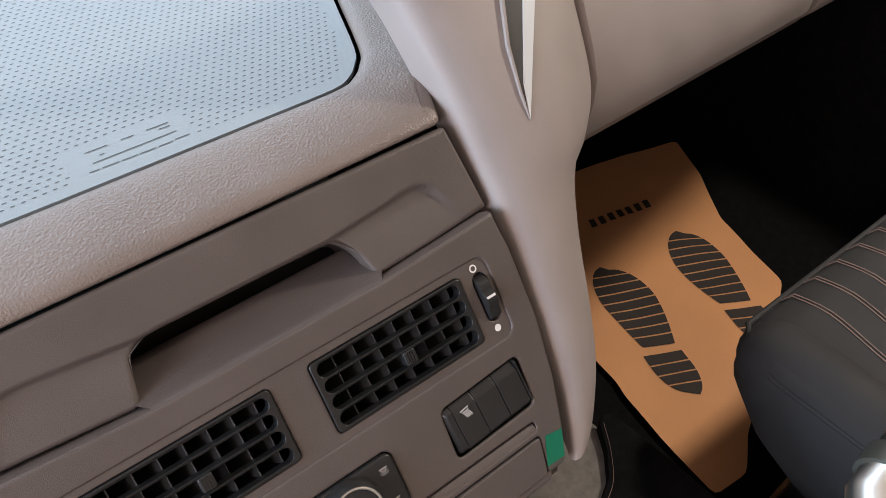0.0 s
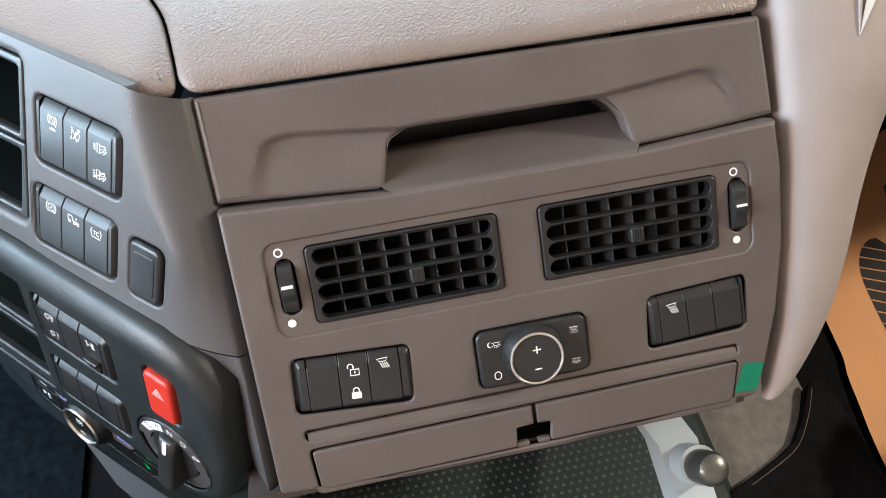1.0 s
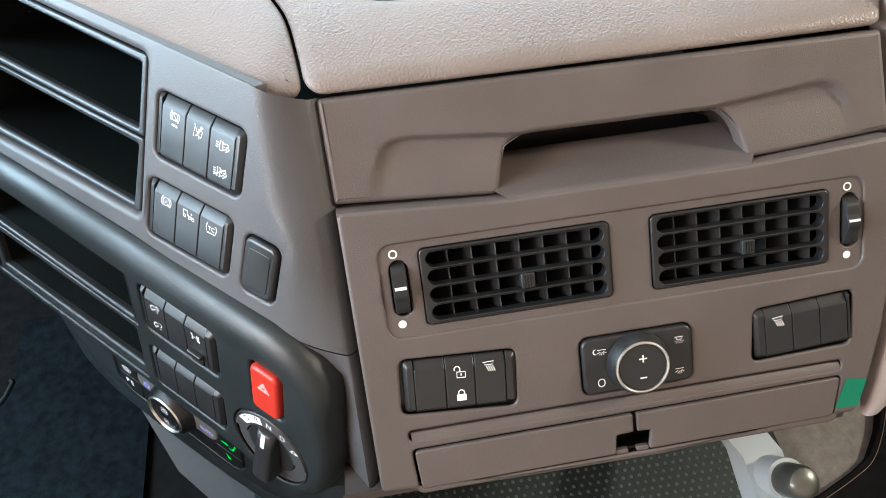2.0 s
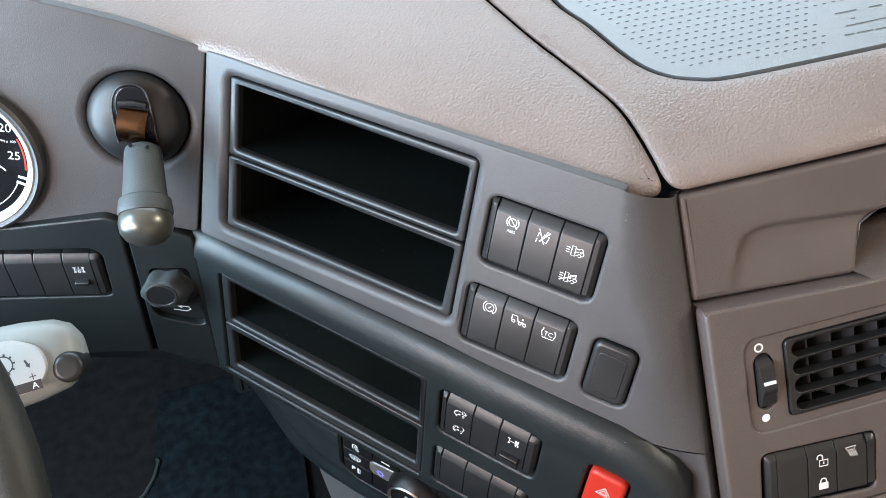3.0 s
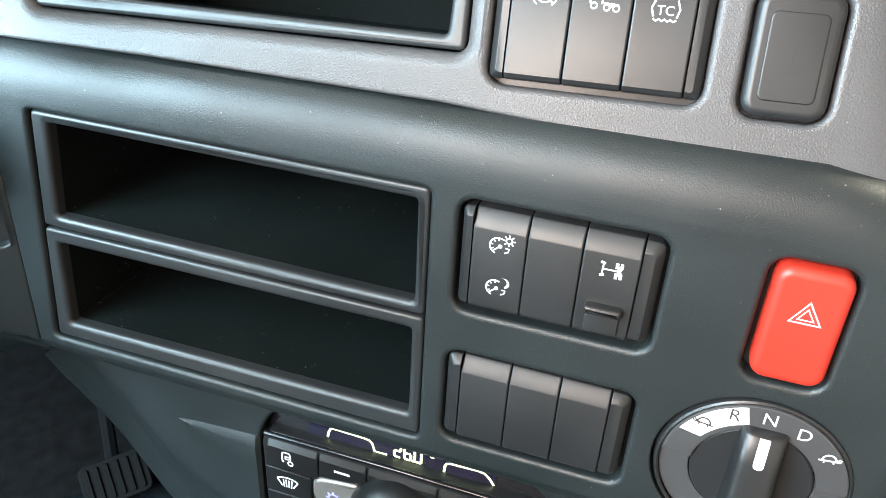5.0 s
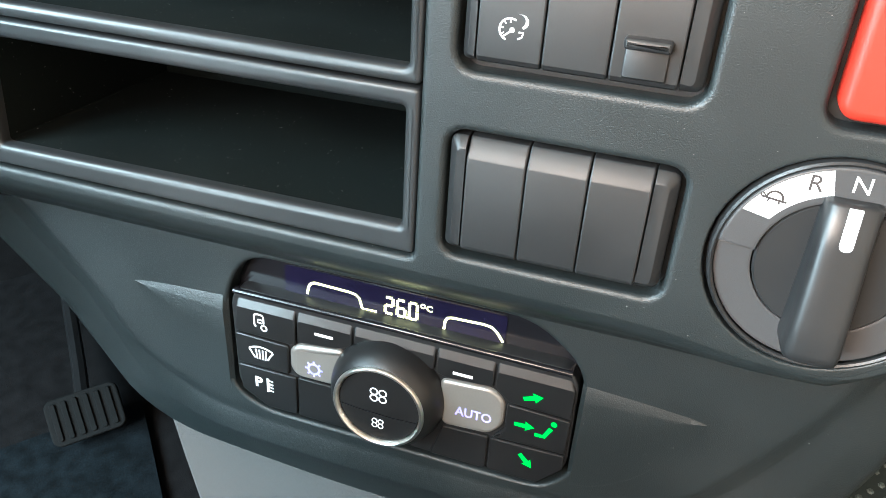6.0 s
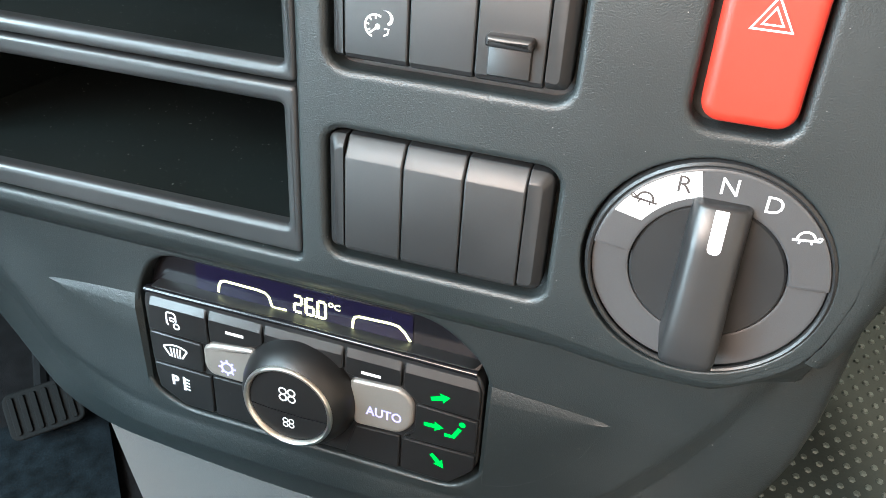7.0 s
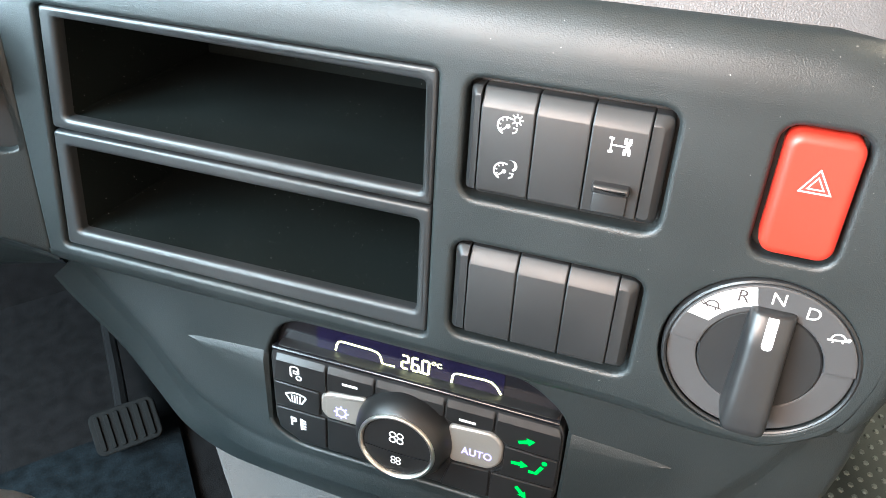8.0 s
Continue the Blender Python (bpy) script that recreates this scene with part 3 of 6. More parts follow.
def cushion(name, outline, holes, mat, label, roll=0.011, skirt=0.013, hole_drop=0.006, edge_drop=0.0048, tuck=0.014):
    """A padded sheet whose edges roll down; outlines in plan."""
    bm = bmesh.new()
    steps = [(0.0, 1.0), (0.06, 0.66), (0.2, 0.40), (0.42, 0.19), (0.7, 0.05), (1.05, 0.0)]

    def rolled(poly, sign, drop, deep):
        loops = [[(x, y, top_z(*p) - drop - deep) for (x, y), p in zip(offset(poly, sign * tuck), poly)], [(x, y, top_z(*p) - drop - 0.0045) for (x, y), p in zip(offset(poly, sign * 0.0055), poly)], [(x, y, top_z(*p) - drop - 0.002) for (x, y), p in zip(offset(poly, sign * 0.0012), poly)]]
        for o, d in steps:
            loops.append([(x, y, top_z(x, y) - drop * d) for x, y in offset(poly, sign * o * roll)])
        rings = [ring(bm, l) for l in loops]
        for a, b in zip(rings, rings[1:]):
            bridge(bm, a, b)
        return rings[-1]

    inner = [rolled(outline, -1, edge_drop, skirt)] + [rolled(h, 1, hole_drop, 0.012) for h in holes]
    edges = []
    for r in inner:
        for i in range(len(r)):
            a, b = r[i], r[(i + 1) % len(r)]
            edges.append(bm.edges.get((a, b)) or bm.edges.new((a, b)))
    new_geo = bmesh.ops.triangle_fill(bm, use_beauty=True, use_dissolve=False, edges=edges)["geom"]
    faces = [f for f in new_geo if isinstance(f, bmesh.types.BMFace)]
    old = set(bm.verts)
    cuts = [((0, -0.1775 + d, 0), (0, 1, 0)) for d in (0.015, 0.03, 0.045, 0.06, 0.075)]
    cuts += [((EDGE_A.x + EDGE_N.x * d, EDGE_A.y + EDGE_N.y * d, 0), (EDGE_N.x, EDGE_N.y, 0)) for d in (0.015, 0.03, 0.045, 0.06, 0.075)]
    for co, no in cuts:
        geo = list({v for f in faces for v in f.verts}) + list({e for f in faces for e in f.edges}) + faces
        res = bmesh.ops.bisect_plane(bm, geom=geo, plane_co=co, plane_no=no)["geom"]
        faces = [f for f in res if isinstance(f, bmesh.types.BMFace)]
    for v in bm.verts:
        if v not in old:
            v.co.z = top_z(v.co.x, v.co.y)
    bmesh.ops.triangulate(bm, faces=[f for f in bm.faces if len(f.verts) > 4])
    return part(name, bm, mat, dash, label, scale=1, sharp=60)


def xy(m, u, v, w=0.0):
    p = at(m, u, v, w)
    return (p.x, p.y)


def bend(a, corner, b, r):
    """Joins two paths round a corner by an even curve."""
    c = Vector(corner)
    a = [p for p in a if (Vector(p) - c).length > r]
    b = [p for p in b if (Vector(p) - c).length > r]
    s, e = c + (Vector(a[-1]) - c).normalized() * r, c + (Vector(b[0]) - c).normalized() * r
    return a + [tuple(s * (1 - t) ** 2 + c * 2 * t * (1 - t) + e * t * t) for t in [k / 8 for k in range(9)]] + b


seam = smooth_path([(0.2705, -0.172), (0.2690, -0.150), (0.2640, -0.112), (0.2540, -0.084), (0.2430, -0.058), (0.2260, -0.018), (0.1950, 0.07), (0.150, 0.22), (0.10, 0.45), (0.06, 0.84)], 4)
front = [(-0.84, 0.40), xy(FIU, -420, 86), xy(FIU, -250, 106, 4), xy(FIU, -150, 105, 4), xy(FIU, -107, 102, 4), xy(FIU, -54, 95, 4), xy(FU, -24, 84.5, 4), xy(FU, 60, 81.5, 4), xy(FU, 130, 80.5, 4), xy(FU, 200, 79, 4), xy(FU, 250, 77.5, 3.4), xy(FU, 285, 76.5, 0.5), xy(FU, 305, 76.5, -8)]
front = smooth_path(front, 4)
drv = bend(front, (0.2705, -0.1765), seam, 0.011) + [(-0.84, 0.84)]
cushion("driver_pad", drv, [], M_PAD, "taupe grained soft pad", roll=0.013, skirt=0.018, edge_drop=0.0062, tuck=0.007)
tray_line = smooth_path([(0.225, 0.42), (0.250, 0.08), (0.257, 0.006), (0.272, -0.030), (0.286, -0.068), (0.300, -0.089), (0.320, -0.101), (0.350, -0.107), (0.456, -0.109), (0.562, -0.110), (0.620, -0.110), (0.640, -0.103), (0.654, -0.090), (0.667, -0.070), (0.697, 0.010), (0.74, 0.12), (0.80, 0.42)], 4)
mid_out = bend(bend([(x + 0.0018, y) for x, y in seam][::-1], (0.2745, -0.1768), [(0.34, -0.1773), (0.40, -0.1775), (0.55, -0.1775), (0.63, -0.1772)], 0.012), (0.6675, -0.1770), [(0.688, -0.130), (0.697, -0.110)], 0.006) + [(0.7095, -0.079), (0.722, -0.047), (0.76, 0.06), (0.82, 0.30), (0.86, 0.84)]
cushion("centre_pad", mid_out, [tray_line], M_PAD, "taupe grained soft pad round the tray")

# light trim column beside the vents and the glove box
col_edge = smooth_path([(-196, 344), (-190, 352), (-178, 371), (-160, 389), (-126, 413), (-79, 433), (-19, 452), (25, 472), (45, 496), (82, 523), (154, 538), (300, 556)], 5)


def col(v):
    left = np.interp(v, [-235, -210, -180, -130, 0, 47, 138, 193, 300], [322, 333, 348, 361, 371, 371, 367, 361, 340])
    right = np.interp(v, [p[0] for p in col_edge], [p[1] for p in col_edge])
    return left, right


prof = [(-0.01, -40), (0, -16), (0.03, -8), (0.09, -2.5), (0.2, 0.5), (0.4, 0.5), (0.62, -4), (0.8, -12), (0.92, -22), (1.0, -34), (1.01, -60), (1.0, -110)]
rows = []
for i in range(53):
    v = 300 - 360 * i / 32 if i < 32 else -60 - 125 * (i - 32) / 20
    a, b = col(v)
    k = min(1.0, max(0.12, (b - a) / 75))
    rows.append([(a + (b - a) * f, v, w * k - 6 * (1 - k)) for f, w in prof])
on(FV, part("trim_column", loft(rows, False, False, False), M_TRIM, dash, "light taupe trim column"))
rows = []
for v, w in ((30, -120), (31, -86), (34, -64), (40, -50), (50, -40), (64, -32.5), (84, -28), (112, -25.6), (160, -26), (300, -40)):
    a = np.interp(v, [26, 33, 45, 82, 154, 300], [472, 479, 502, 525, 540, 558])
    low = 1.0 if v < 60 else 0.3
    rows.append([(a - 5, v, w - 6)] + [(a + (850 - a) * i / 12 + 1.0, v + low * 5 * i / 12, w - 0.06 * max(0, i - 8) ** 2.5) for i in range(13)] + [(866, v + low * 5, w - 10), (872, v + low * 5, w - 60)])
glove = thing("glove_box", FV, "light taupe glove box door of the dashboard", "glove box")
part("door", loft(rows[3:], False, False, False), M_TRIM_SHADED, glove)
part("lower_edge", loft(rows[:4], False, False, False), M_TRIM_SHADED, glove)
# the dashboard goes on past the glove box to the passenger door
rows = []
for v, w in ((35, -120), (36, -86), (39, -66), (46, -54), (58, -46), (74, -40), (112, -34), (160, -36), (300, -50)):
    rows.append([(873.5, v, w - 60), (874, v, w - 14), (876, v + 0.5, w - 7)] + [(880 + 740 * i / 10, v + 60 * (i / 10) ** 2 * (1 - min(1, (v - 35) / 265)), w - 3 - 70 * (i / 10) ** 2) for i in range(11)])
on(FV, part("dash_end", loft(rows, False, False, False), M_TRIM_SHADED, dash, "light taupe dashboard end"))
# its top, closed towards the windscreen
rows = []
for y, z in ((-0.032, 0.90), (-0.030, 0.918), (-0.022, 0.932), (0.0, 0.940), (0.25, 0.945), (0.55, 0.940), (0.84, 0.925)):
    rows.append([(0.885, y, 0.80), (0.885, y, z - 0.018), (0.892, y, z - 0.005), (0.905, y, z), (1.40, y, z), (1.93, y, z - 0.004)])
part("passenger_dash_top", loft(rows, False, False, False), M_TRIM_SHADED, dash, "light taupe dashboard top before the passenger", scale=1)
slot = [(424.5, 90), (431, 110), (460, 170), (482, 214), (455, 214), (444, 177), (431, 141), (427, 104)]
on(FV, part("grip_slot", loft([lift(slot, -3), lift(slot, 0.9)], False, True), M_DIAL, dash))
band = [(423.5, 82), (471, 167), (494, 208), (480, 214), (459, 170), (430, 110)]
on(FV, part("slot_facet", loft([lift(band, -4), lift(band, 1.2), lift(offset(band, -0.8), 1.8)], False, True), M_FACET, dash, "pale grey facet beside the grip slot"))
on(FV, part("slot_edge", pipe([(450, 215, 1.5), (440, 177, 2), (428.5, 141, 2), (424, 104, 1.5), (423.5, 82, 1)], [2.2, 2.2, 2, 1.5, 0.6], 8), M_TRIM, dash, "light taupe rim"))
# green sticker at the corner of the vent fascia
sticker = thing("sticker", FV, "small green sticker on the vent panel corner", "sticker")
part("label_face", loft([lift([(326, -147), (342, -150), (335, -171), (317, -170)], 0.2), lift([(326, -147), (342, -150), (335, -171), (317, -170)], 0.6)], False, True), M_GREEN, sticker)

# grey console column under the fascia, closing panels
rows = []
for v, w, u0, u1 in ((-205, -62, 8, 370), (-240, -66, 6, 372), (-330, -80, 8, 380), (-560, -115, 18, 400), (-620, -124, 20, 404)):
    rows.append([(u0 - 14, v, w - 160), (u0 - 6, v, w - 30), (u0, v, w - 8), (u0 + 10, v, w), (u0 + 120, v, w + 6), (u1 - 40, v, w), (u1, v, w - 30), (u1 + 10, v, w - 160)])
on(FL, part("console_column", loft(rows, False, False, False), M_GREYBODY, dash, "grey grained console column"))
rows = [[tuple(at(FV, u, v, w)) for u in (-60, 60, 200, 300, 330)] for v, w in ((-176, -6), (-186, -12), (-190, -26), (-170, -120), (-120, -260))]
part("vent_fascia_underside", loft(rows, False, False, False), M_BROWN, dash, scale=1)

# driver side: instrument panel and lower left panel
iu_out = [(-420, -95), (-140, -88), (-64, -70), (-1.5, -76), (3.6, 78.5), (-60, 91), (-150, 102), (-420, 102)]
on(FIU, part("instrument_panel", panel(rounded(iu_out, [3, 6, 3, 3, 3, 6, 6, 3], 2), [circle(-46, 16, 37.5, 40)], 1.2, 12, 7.0, 12), M_FASCIA, dash))
il_out = [(-420, -62), (-190, -54), (-130, -52), (-57, -51), (-53.5, 112), (-64, 116), (-140, 106), (-420, 100)]
on(FIL, part("lower_left_panel", panel(rounded(il_out, 3, 2), [hole_li], 2.0, 10, 1.8, 9), M_LOWER, dash))
kn_out = [(-52, -49), (-34, -60), (2, -80), (2, 92), (-10, 98), (-50, 112)]
on(FIL, part("knob_panel", panel(rounded(kn_out, 3, 2), [rounded([(-46, 8), (-40, 58), (-8, 58), (-1.5, -13), (-10, -15), (-42, -3)], 6)], 2.0, 10, 1.6, 9), M_LOWER, dash))
bm = bmesh.new()
rows = []
for u in (-420, -380, -340, -300, -260, -220, -190, -160, -130, -90, -57, -45, -34, -24, -14, -5, 4):
    v = float(np.interp(u, [-420, -190, -130, -57, -34, 4], [-62, -54, -52, -51, -60, -82]))
    k = float(np.interp(u, [-420, -200, -60, -34, 4], [0.45, 0.7, 1.0, 1.0, 0.45]))
    rows.append([(u, v + 4, -1.5), (u, v - 3, -3), (u, v - 9 * k, -6.5), (u, v - 14 * k, -9), (u, v - 27 * k, -15), (u, v - 33 * k, -20), (u, v - 36 * k, -28), (u, v - 30 * k, -70), (u, v + 20, -260)])
on(FIL, part("lower_left_edge", loft(rows, False, False, False, bm), M_LOWER, dash))

# ---- switches and icons ----


def rocker(x0, x1, y0, y1, face=3.0, top=8.0, bm=None):
    """A rocker key: flat face, sloping upper edge, small edge radii."""
    sec = [(y0, -7), (y0, 0.6), (y0 + 0.8, 2.0), (y0 + 2.4, face), (y1 - top, face), (y1 - top + 0.8, face - 0.25), (y1 - 1.2, -0.6), (y1 - 0.3, -1.6), (y1, -3), (y1, -7)]
    cy = (y0 + y1) / 2

    def at_x(x, k):
        return [(x, cy + (y - cy) * (1 - 0.012 * k), z - 0.35 * k * (z > -6)) for y, z in sec]

    return loft([at_x(x0, 1.6), at_x(x0 + 0.25, 0.5), at_x(x0 + 0.7, 0), at_x(x1 - 0.7, 0), at_x(x1 - 0.25, 0.5), at_x(x1, 1.6)], True, True, True, bm)


def end_cap(x0, x1, y0, y1, left):
    """The narrow cheek beside the keys, chamfered on its outer sides."""
    r = min(4.5, x1 - x0 - 0.2)

    def shape(d, z):
        a, b = (x0 + d, x1) if left else (x0, x1 - d)
        q = max(r - d * 0.4, 0.8)
        q = min(q, b - a - 0.1)
        return lift(rounded([(a, y0 + d), (b, y0 + d * 0.8), (b, y1 - d * 1.3), (a, y1 - d * 1.3)], [q, 0.3, 0.3, q] if left else [0.3, q, q, 0.3], 5), z)

    t = min(3.2, (x1 - x0) * 0.5)
    return loft([shape(0, -7), shape(0, -0.6), shape(0.35, 0.1), shape(t - 0.4, 2.5), shape(t, 2.8)], False, True)


def switch_group(m, xs, y0, y1, icons, label, flap=None):
    """Keys side by side between two cheeks: xs are the edges, first and last those of the cheeks."""
    y0, y1 = y0 + 1.4, y1 - 0.6
    g = thing("switch_group", m @ Matrix.Translation((0, 0, -0.0017)), label, "switch", "rocker switch groups on the dashboard")
    part("cheek", end_cap(xs[0], xs[1] - 0.3, y0, y1, True), M_SWITCH, g)
    part("cheek", end_cap(xs[-2] + 0.3, xs[-1], y0, y1, False), M_SWITCH, g)
    keys = []
    for a, b in zip(xs[1:-2], xs[2:-1]):
        keys.append(part("key", rocker(a + 0.2, b - 0.2, y0, y1), M_SWITCH, g, sharp=20))
    for i, draw, x, y, s in icons:
        bm = bmesh.new()
        draw(bm, x, y, 1)
        for v in bm.verts:
            v.co.x, v.co.y = x + (v.co.x - x) * s, y + (v.co.y - y) * s
        part("icon", bm, M_WHITE, keys[i], "white printed symbol")
    if flap:
        i, x0, x1, fy0, fy1 = flap
        fp = part("flap", rocker(x0, x1, fy0, fy1 - 1, 4.4, 2.0), M_SWITCH, keys[i], "small locking flap")
        part("ridge", pillow(rect(x0 - 0.6, fy1 - 3.4, x1 + 0.6, fy1 + 0.4, 1.0), 2, 7.6, 1.4), M_SWITCH, fp)
    return g


ZI = 3.12


def ic_aebs(bm, x, y, s):
    line(bm, circle(x, y + 1.2, 2.3 * s, 20), 0.45, ZI, True)
    line(bm, arc(x, y + 1.2, 3.5 * s, 130, 230), 0.45, ZI)
    line(bm, arc(x, y + 1.2, 3.5 * s, -50, 50), 0.45, ZI)
    line(bm, [(x - 2.6, y + 4.4), (x + 2.8, y - 2.0)], 0.5, ZI + 0.02)
    letters("AEBS", 2.3, x, y - 4.2, ZI, bm)


def ic_lane(bm, x, y, s):
    line(bm, [(x - 3.6, y - 4), (x - 3.2, y - 1.6)], 0.5, ZI)
    line(bm, [(x - 3.1, y - 0.6), (x - 2.7, y + 2)], 0.5, ZI)
    line(bm, [(x + 1.0, y - 4.2), (x - 3, y + 4)], 0.5, ZI)
    line(bm, [(x - 1.8, y - 3.2), (x + 3.4, y + 3.4)], 0.6, ZI + 0.02)
    line(bm, [(x - 0.6, y - 2.2), (x + 2.2, y - 3.0), (x + 3.2, y + 0.8), (x + 0.4, y + 1.6)], 0.5, ZI, True)
    line(bm, [(x + 1.2, y + 1.6), (x + 1.8, y + 3.6), (x + 3.2, y + 3.0)], 0.5, ZI)


def ic_filter(bm, x, y, s):
    line(bm, [(x - 1.6, y + 2.8), (x + 0.4, y + 2.8), (x + 0.4, y - 2.8), (x - 1.6, y - 2.8)], 0.5, ZI, True)
    for k in (-1.4, 0, 1.4):
        line(bm, [(x - 4.6, y + k), (x - 2.6, y + k)], 0.45, ZI)
        line(bm, [(x + 1.0, y + k * 1.3), (x + 2.2, y + k * 1.3)], 0.45, ZI)
    for cx, cy, r in ((3.4, 1.3, 1.1), (4.2, -0.4, 1.0), (3.0, -1.7, 0.9)):
        line(bm, arc(x + cx, y + cy, r, -120, 160, 9), 0.45, ZI)


def ic_filter_off(bm, x, y, s):
    ic_filter(bm, x, y, s)
    line(bm, [(x - 4.2, y - 2.8), (x + 4.6, y + 2.8)], 0.6, ZI + 0.02)


def ic_brake(bm, x, y, s):
    line(bm, circle(x, y, 2.6, 20), 0.42, ZI, True)
    line(bm, arc(x, y, 4.0, 125, 235), 0.42, ZI)
    line(bm, arc(x, y, 4.0, -55, 55), 0.42, ZI)
    line(bm, [(x - 0.8, y - 0.9), (x + 0.8, y + 0.9)], 0.45, ZI)
    line(bm, [(x + 0.9, y - 1.2), (x + 3.0, y - 2.9)], 0.5, ZI)


def ic_truck(bm, x, y, s):
    line(bm, [(x - 4.2, y - 0.6), (x - 4.2, y + 2.6), (x - 1.0, y + 2.6), (x - 0.6, y + 0.6), (x - 0.6, y - 0.6)], 0.5, ZI)
    line(bm, circle(x - 3.0, y - 1.2, 0.9, 12), 0.45, ZI, True)
    line(bm, circle(x + 0.9, y - 1.5, 0.9, 12), 0.45, ZI, True)
    line(bm, circle(x + 3.7, y - 1.6, 0.9, 12), 0.45, ZI, True)
    line(bm, [(x - 0.6, y - 0.2), (x + 4.4, y - 0.6)], 0.45, ZI)
    for k in (1, -1):
        blot(bm, [(x + 1.6, y + 0.5 + k * 0.6), (x + 3.0, y + 0.5 + k * 0.6), (x + 2.3, y + 0.5 + k * 1.9)][::k], ZI)


def ic_tc(bm, x, y, s):
    letters("TC", 4.0, x, y, ZI, bm)
    line(bm, [(x - 3.2, y + 3.2), (x - 4.1, y + 0.6), (x - 3.4, y - 1.8)], 0.5, ZI)
    line(bm, [(x + 3.2, y + 3.2), (x + 4.1, y + 0.6), (x + 3.4, y - 1.8)], 0.5, ZI)
    line(bm, [(x - 3.4 + 0.85 * i, y - 2.4 - 0.6 * (i % 2)) for i in range(9)], 0.5, ZI)


def ic_gauge(bm, x, y, s):
    line(bm, arc(x - 1, y - 0.5, 3.2, 60, 250, 12), 0.55, ZI)
    for a in (90, 130, 170, 210):
        line(bm, [(x - 1 + 2.0 * math.cos(radians(a)), y - 0.5 + 2.0 * math.sin(radians(a))), (x - 1 + 3.2 * math.cos(radians(a)), y - 0.5 + 3.2 * math.sin(radians(a)))], 0.4, ZI)
    blot(bm, circle(x - 0.4, y - 0.6, 0.8, 12), ZI + 0.02)
    line(bm, [(x - 0.4, y - 0.6), (x - 2.8, y - 2.6)], 0.5, ZI)
    line(bm, [(x + 1.6, y - 1.0), (x + 3.0, y - 1.0), (x + 2.6, y - 2.4), (x + 1.4, y - 3.0)], 0.5, ZI)


def ic_gauge_sun(bm, x, y, s):
    ic_gauge(bm, x, y, s)
    line(bm, circle(x + 2.7, y + 2.2, 1.1, 12), 0.5, ZI, True)
    for k in range(8):
        c, d = math.cos(k * math.pi / 4), math.sin(k * math.pi / 4)
        line(bm, [(x + 2.7 + 1.5 * c, y + 2.2 + 1.5 * d), (x + 2.7 + 2.3 * c, y + 2.2 + 2.3 * d)], 0.5, ZI)


def ic_gauge_moon(bm, x, y, s):
    ic_gauge(bm, x, y, s)
    blot(bm, arc(x + 2.2, y + 2.0, 2.1, -70, 110, 10) + arc(x + 1.5, y + 2.2, 1.9, 100, -60, 10), ZI)


def ic_axle(bm, x, y, s):
    line(bm, [(x - 4.0, y + 2.8), (x - 2.4, y + 2.4)], 0.9, ZI)
    line(bm, [(x - 3.0, y + 2.6), (x - 3.2, y - 2.2)], 0.5, ZI)
    line(bm, [(x - 4.0, y - 2.4), (x - 2.4, y - 2.0)], 0.9, ZI)
    line(bm, [(x - 3.1, y + 0.2), (x + 2.8, y + 0.2)], 0.55, ZI)
    for k in (1.6, 3.2):
        for q in (2.2, -1.8):
            line(bm, [(x + k, y + q + 1.1), (x + k, y + q - 1.1)], 1.0, ZI)
    line(bm, [(x + 2.4, y + 2.2), (x + 2.4, y - 1.8)], 0.5, ZI)
    line(bm, [(x + 1.9, y + 0.9), (x + 3.2, y - 0.5)], 0.5, ZI + 0.02)
    line(bm, [(x + 1.9, y - 0.5), (x + 3.2, y + 0.9)], 0.5, ZI + 0.02)


def ic_difflock(bm, x, y, s):
    for sx in (-1, 1):
        for q in (2.0, -2.0):
            line(bm, [(x + sx * 3.8, y + q), (x + sx * 1.9, y + q)], 1.0, ZI)
        line(bm, [(x + sx * 2.9, y + 2.0), (x + sx * 2.9, y - 2.0)], 0.5, ZI)
    line(bm, [(x - 2.9, y), (x + 2.9, y)], 0.5, ZI)
    line(bm, circle(x, y - 1.6, 0.9, 12), 0.45, ZI, True)
    line(bm, [(x, y + 1.2), (x, y + 3.0)], 0.5, ZI)


def ic_unlock(bm, x, y, s):
    line(bm, [(x - 2.0, y - 3.4), (x + 3.2, y - 3.4), (x + 3.2, y + 0.4), (x - 2.0, y + 0.4)], 0.8, ZI, True)
    line(bm, [(x - 3.4, y + 1.2)] + arc(x - 1.8, y + 2.4, 1.7, 180, 0, 8) + [(x - 0.1, y + 0.6)], 0.8, ZI)
    line(bm, [(x + 0.6, y - 0.6), (x + 0.6, y - 2.2)], 0.8, ZI)


def ic_lock(bm, x, y, s):
    blot(bm, rect(x - 3.0, y - 3.6, x + 3.0, y + 0.8, 0.5, 2), ZI)
    line(bm, [(x - 1.8, y + 0.6)] + arc(x, y + 1.8, 1.8, 180, 0, 8) + [(x + 1.8, y + 0.6)], 0.8, ZI)


def ic_lamp(bm, x, y, s):
    line(bm, [(x - 4.2, y + 2.6), (x + 2.8, y + 3.2), (x + 1.4, y + 1.0), (x - 2.4, y + 0.9)], 0.55, ZI, True)
    for k in range(4):
        line(bm, [(x - 2.0 + 1.3 * k, y + 0.2), (x - 0.4 + 1.3 * k, y - 3.4)], 0.55, ZI)


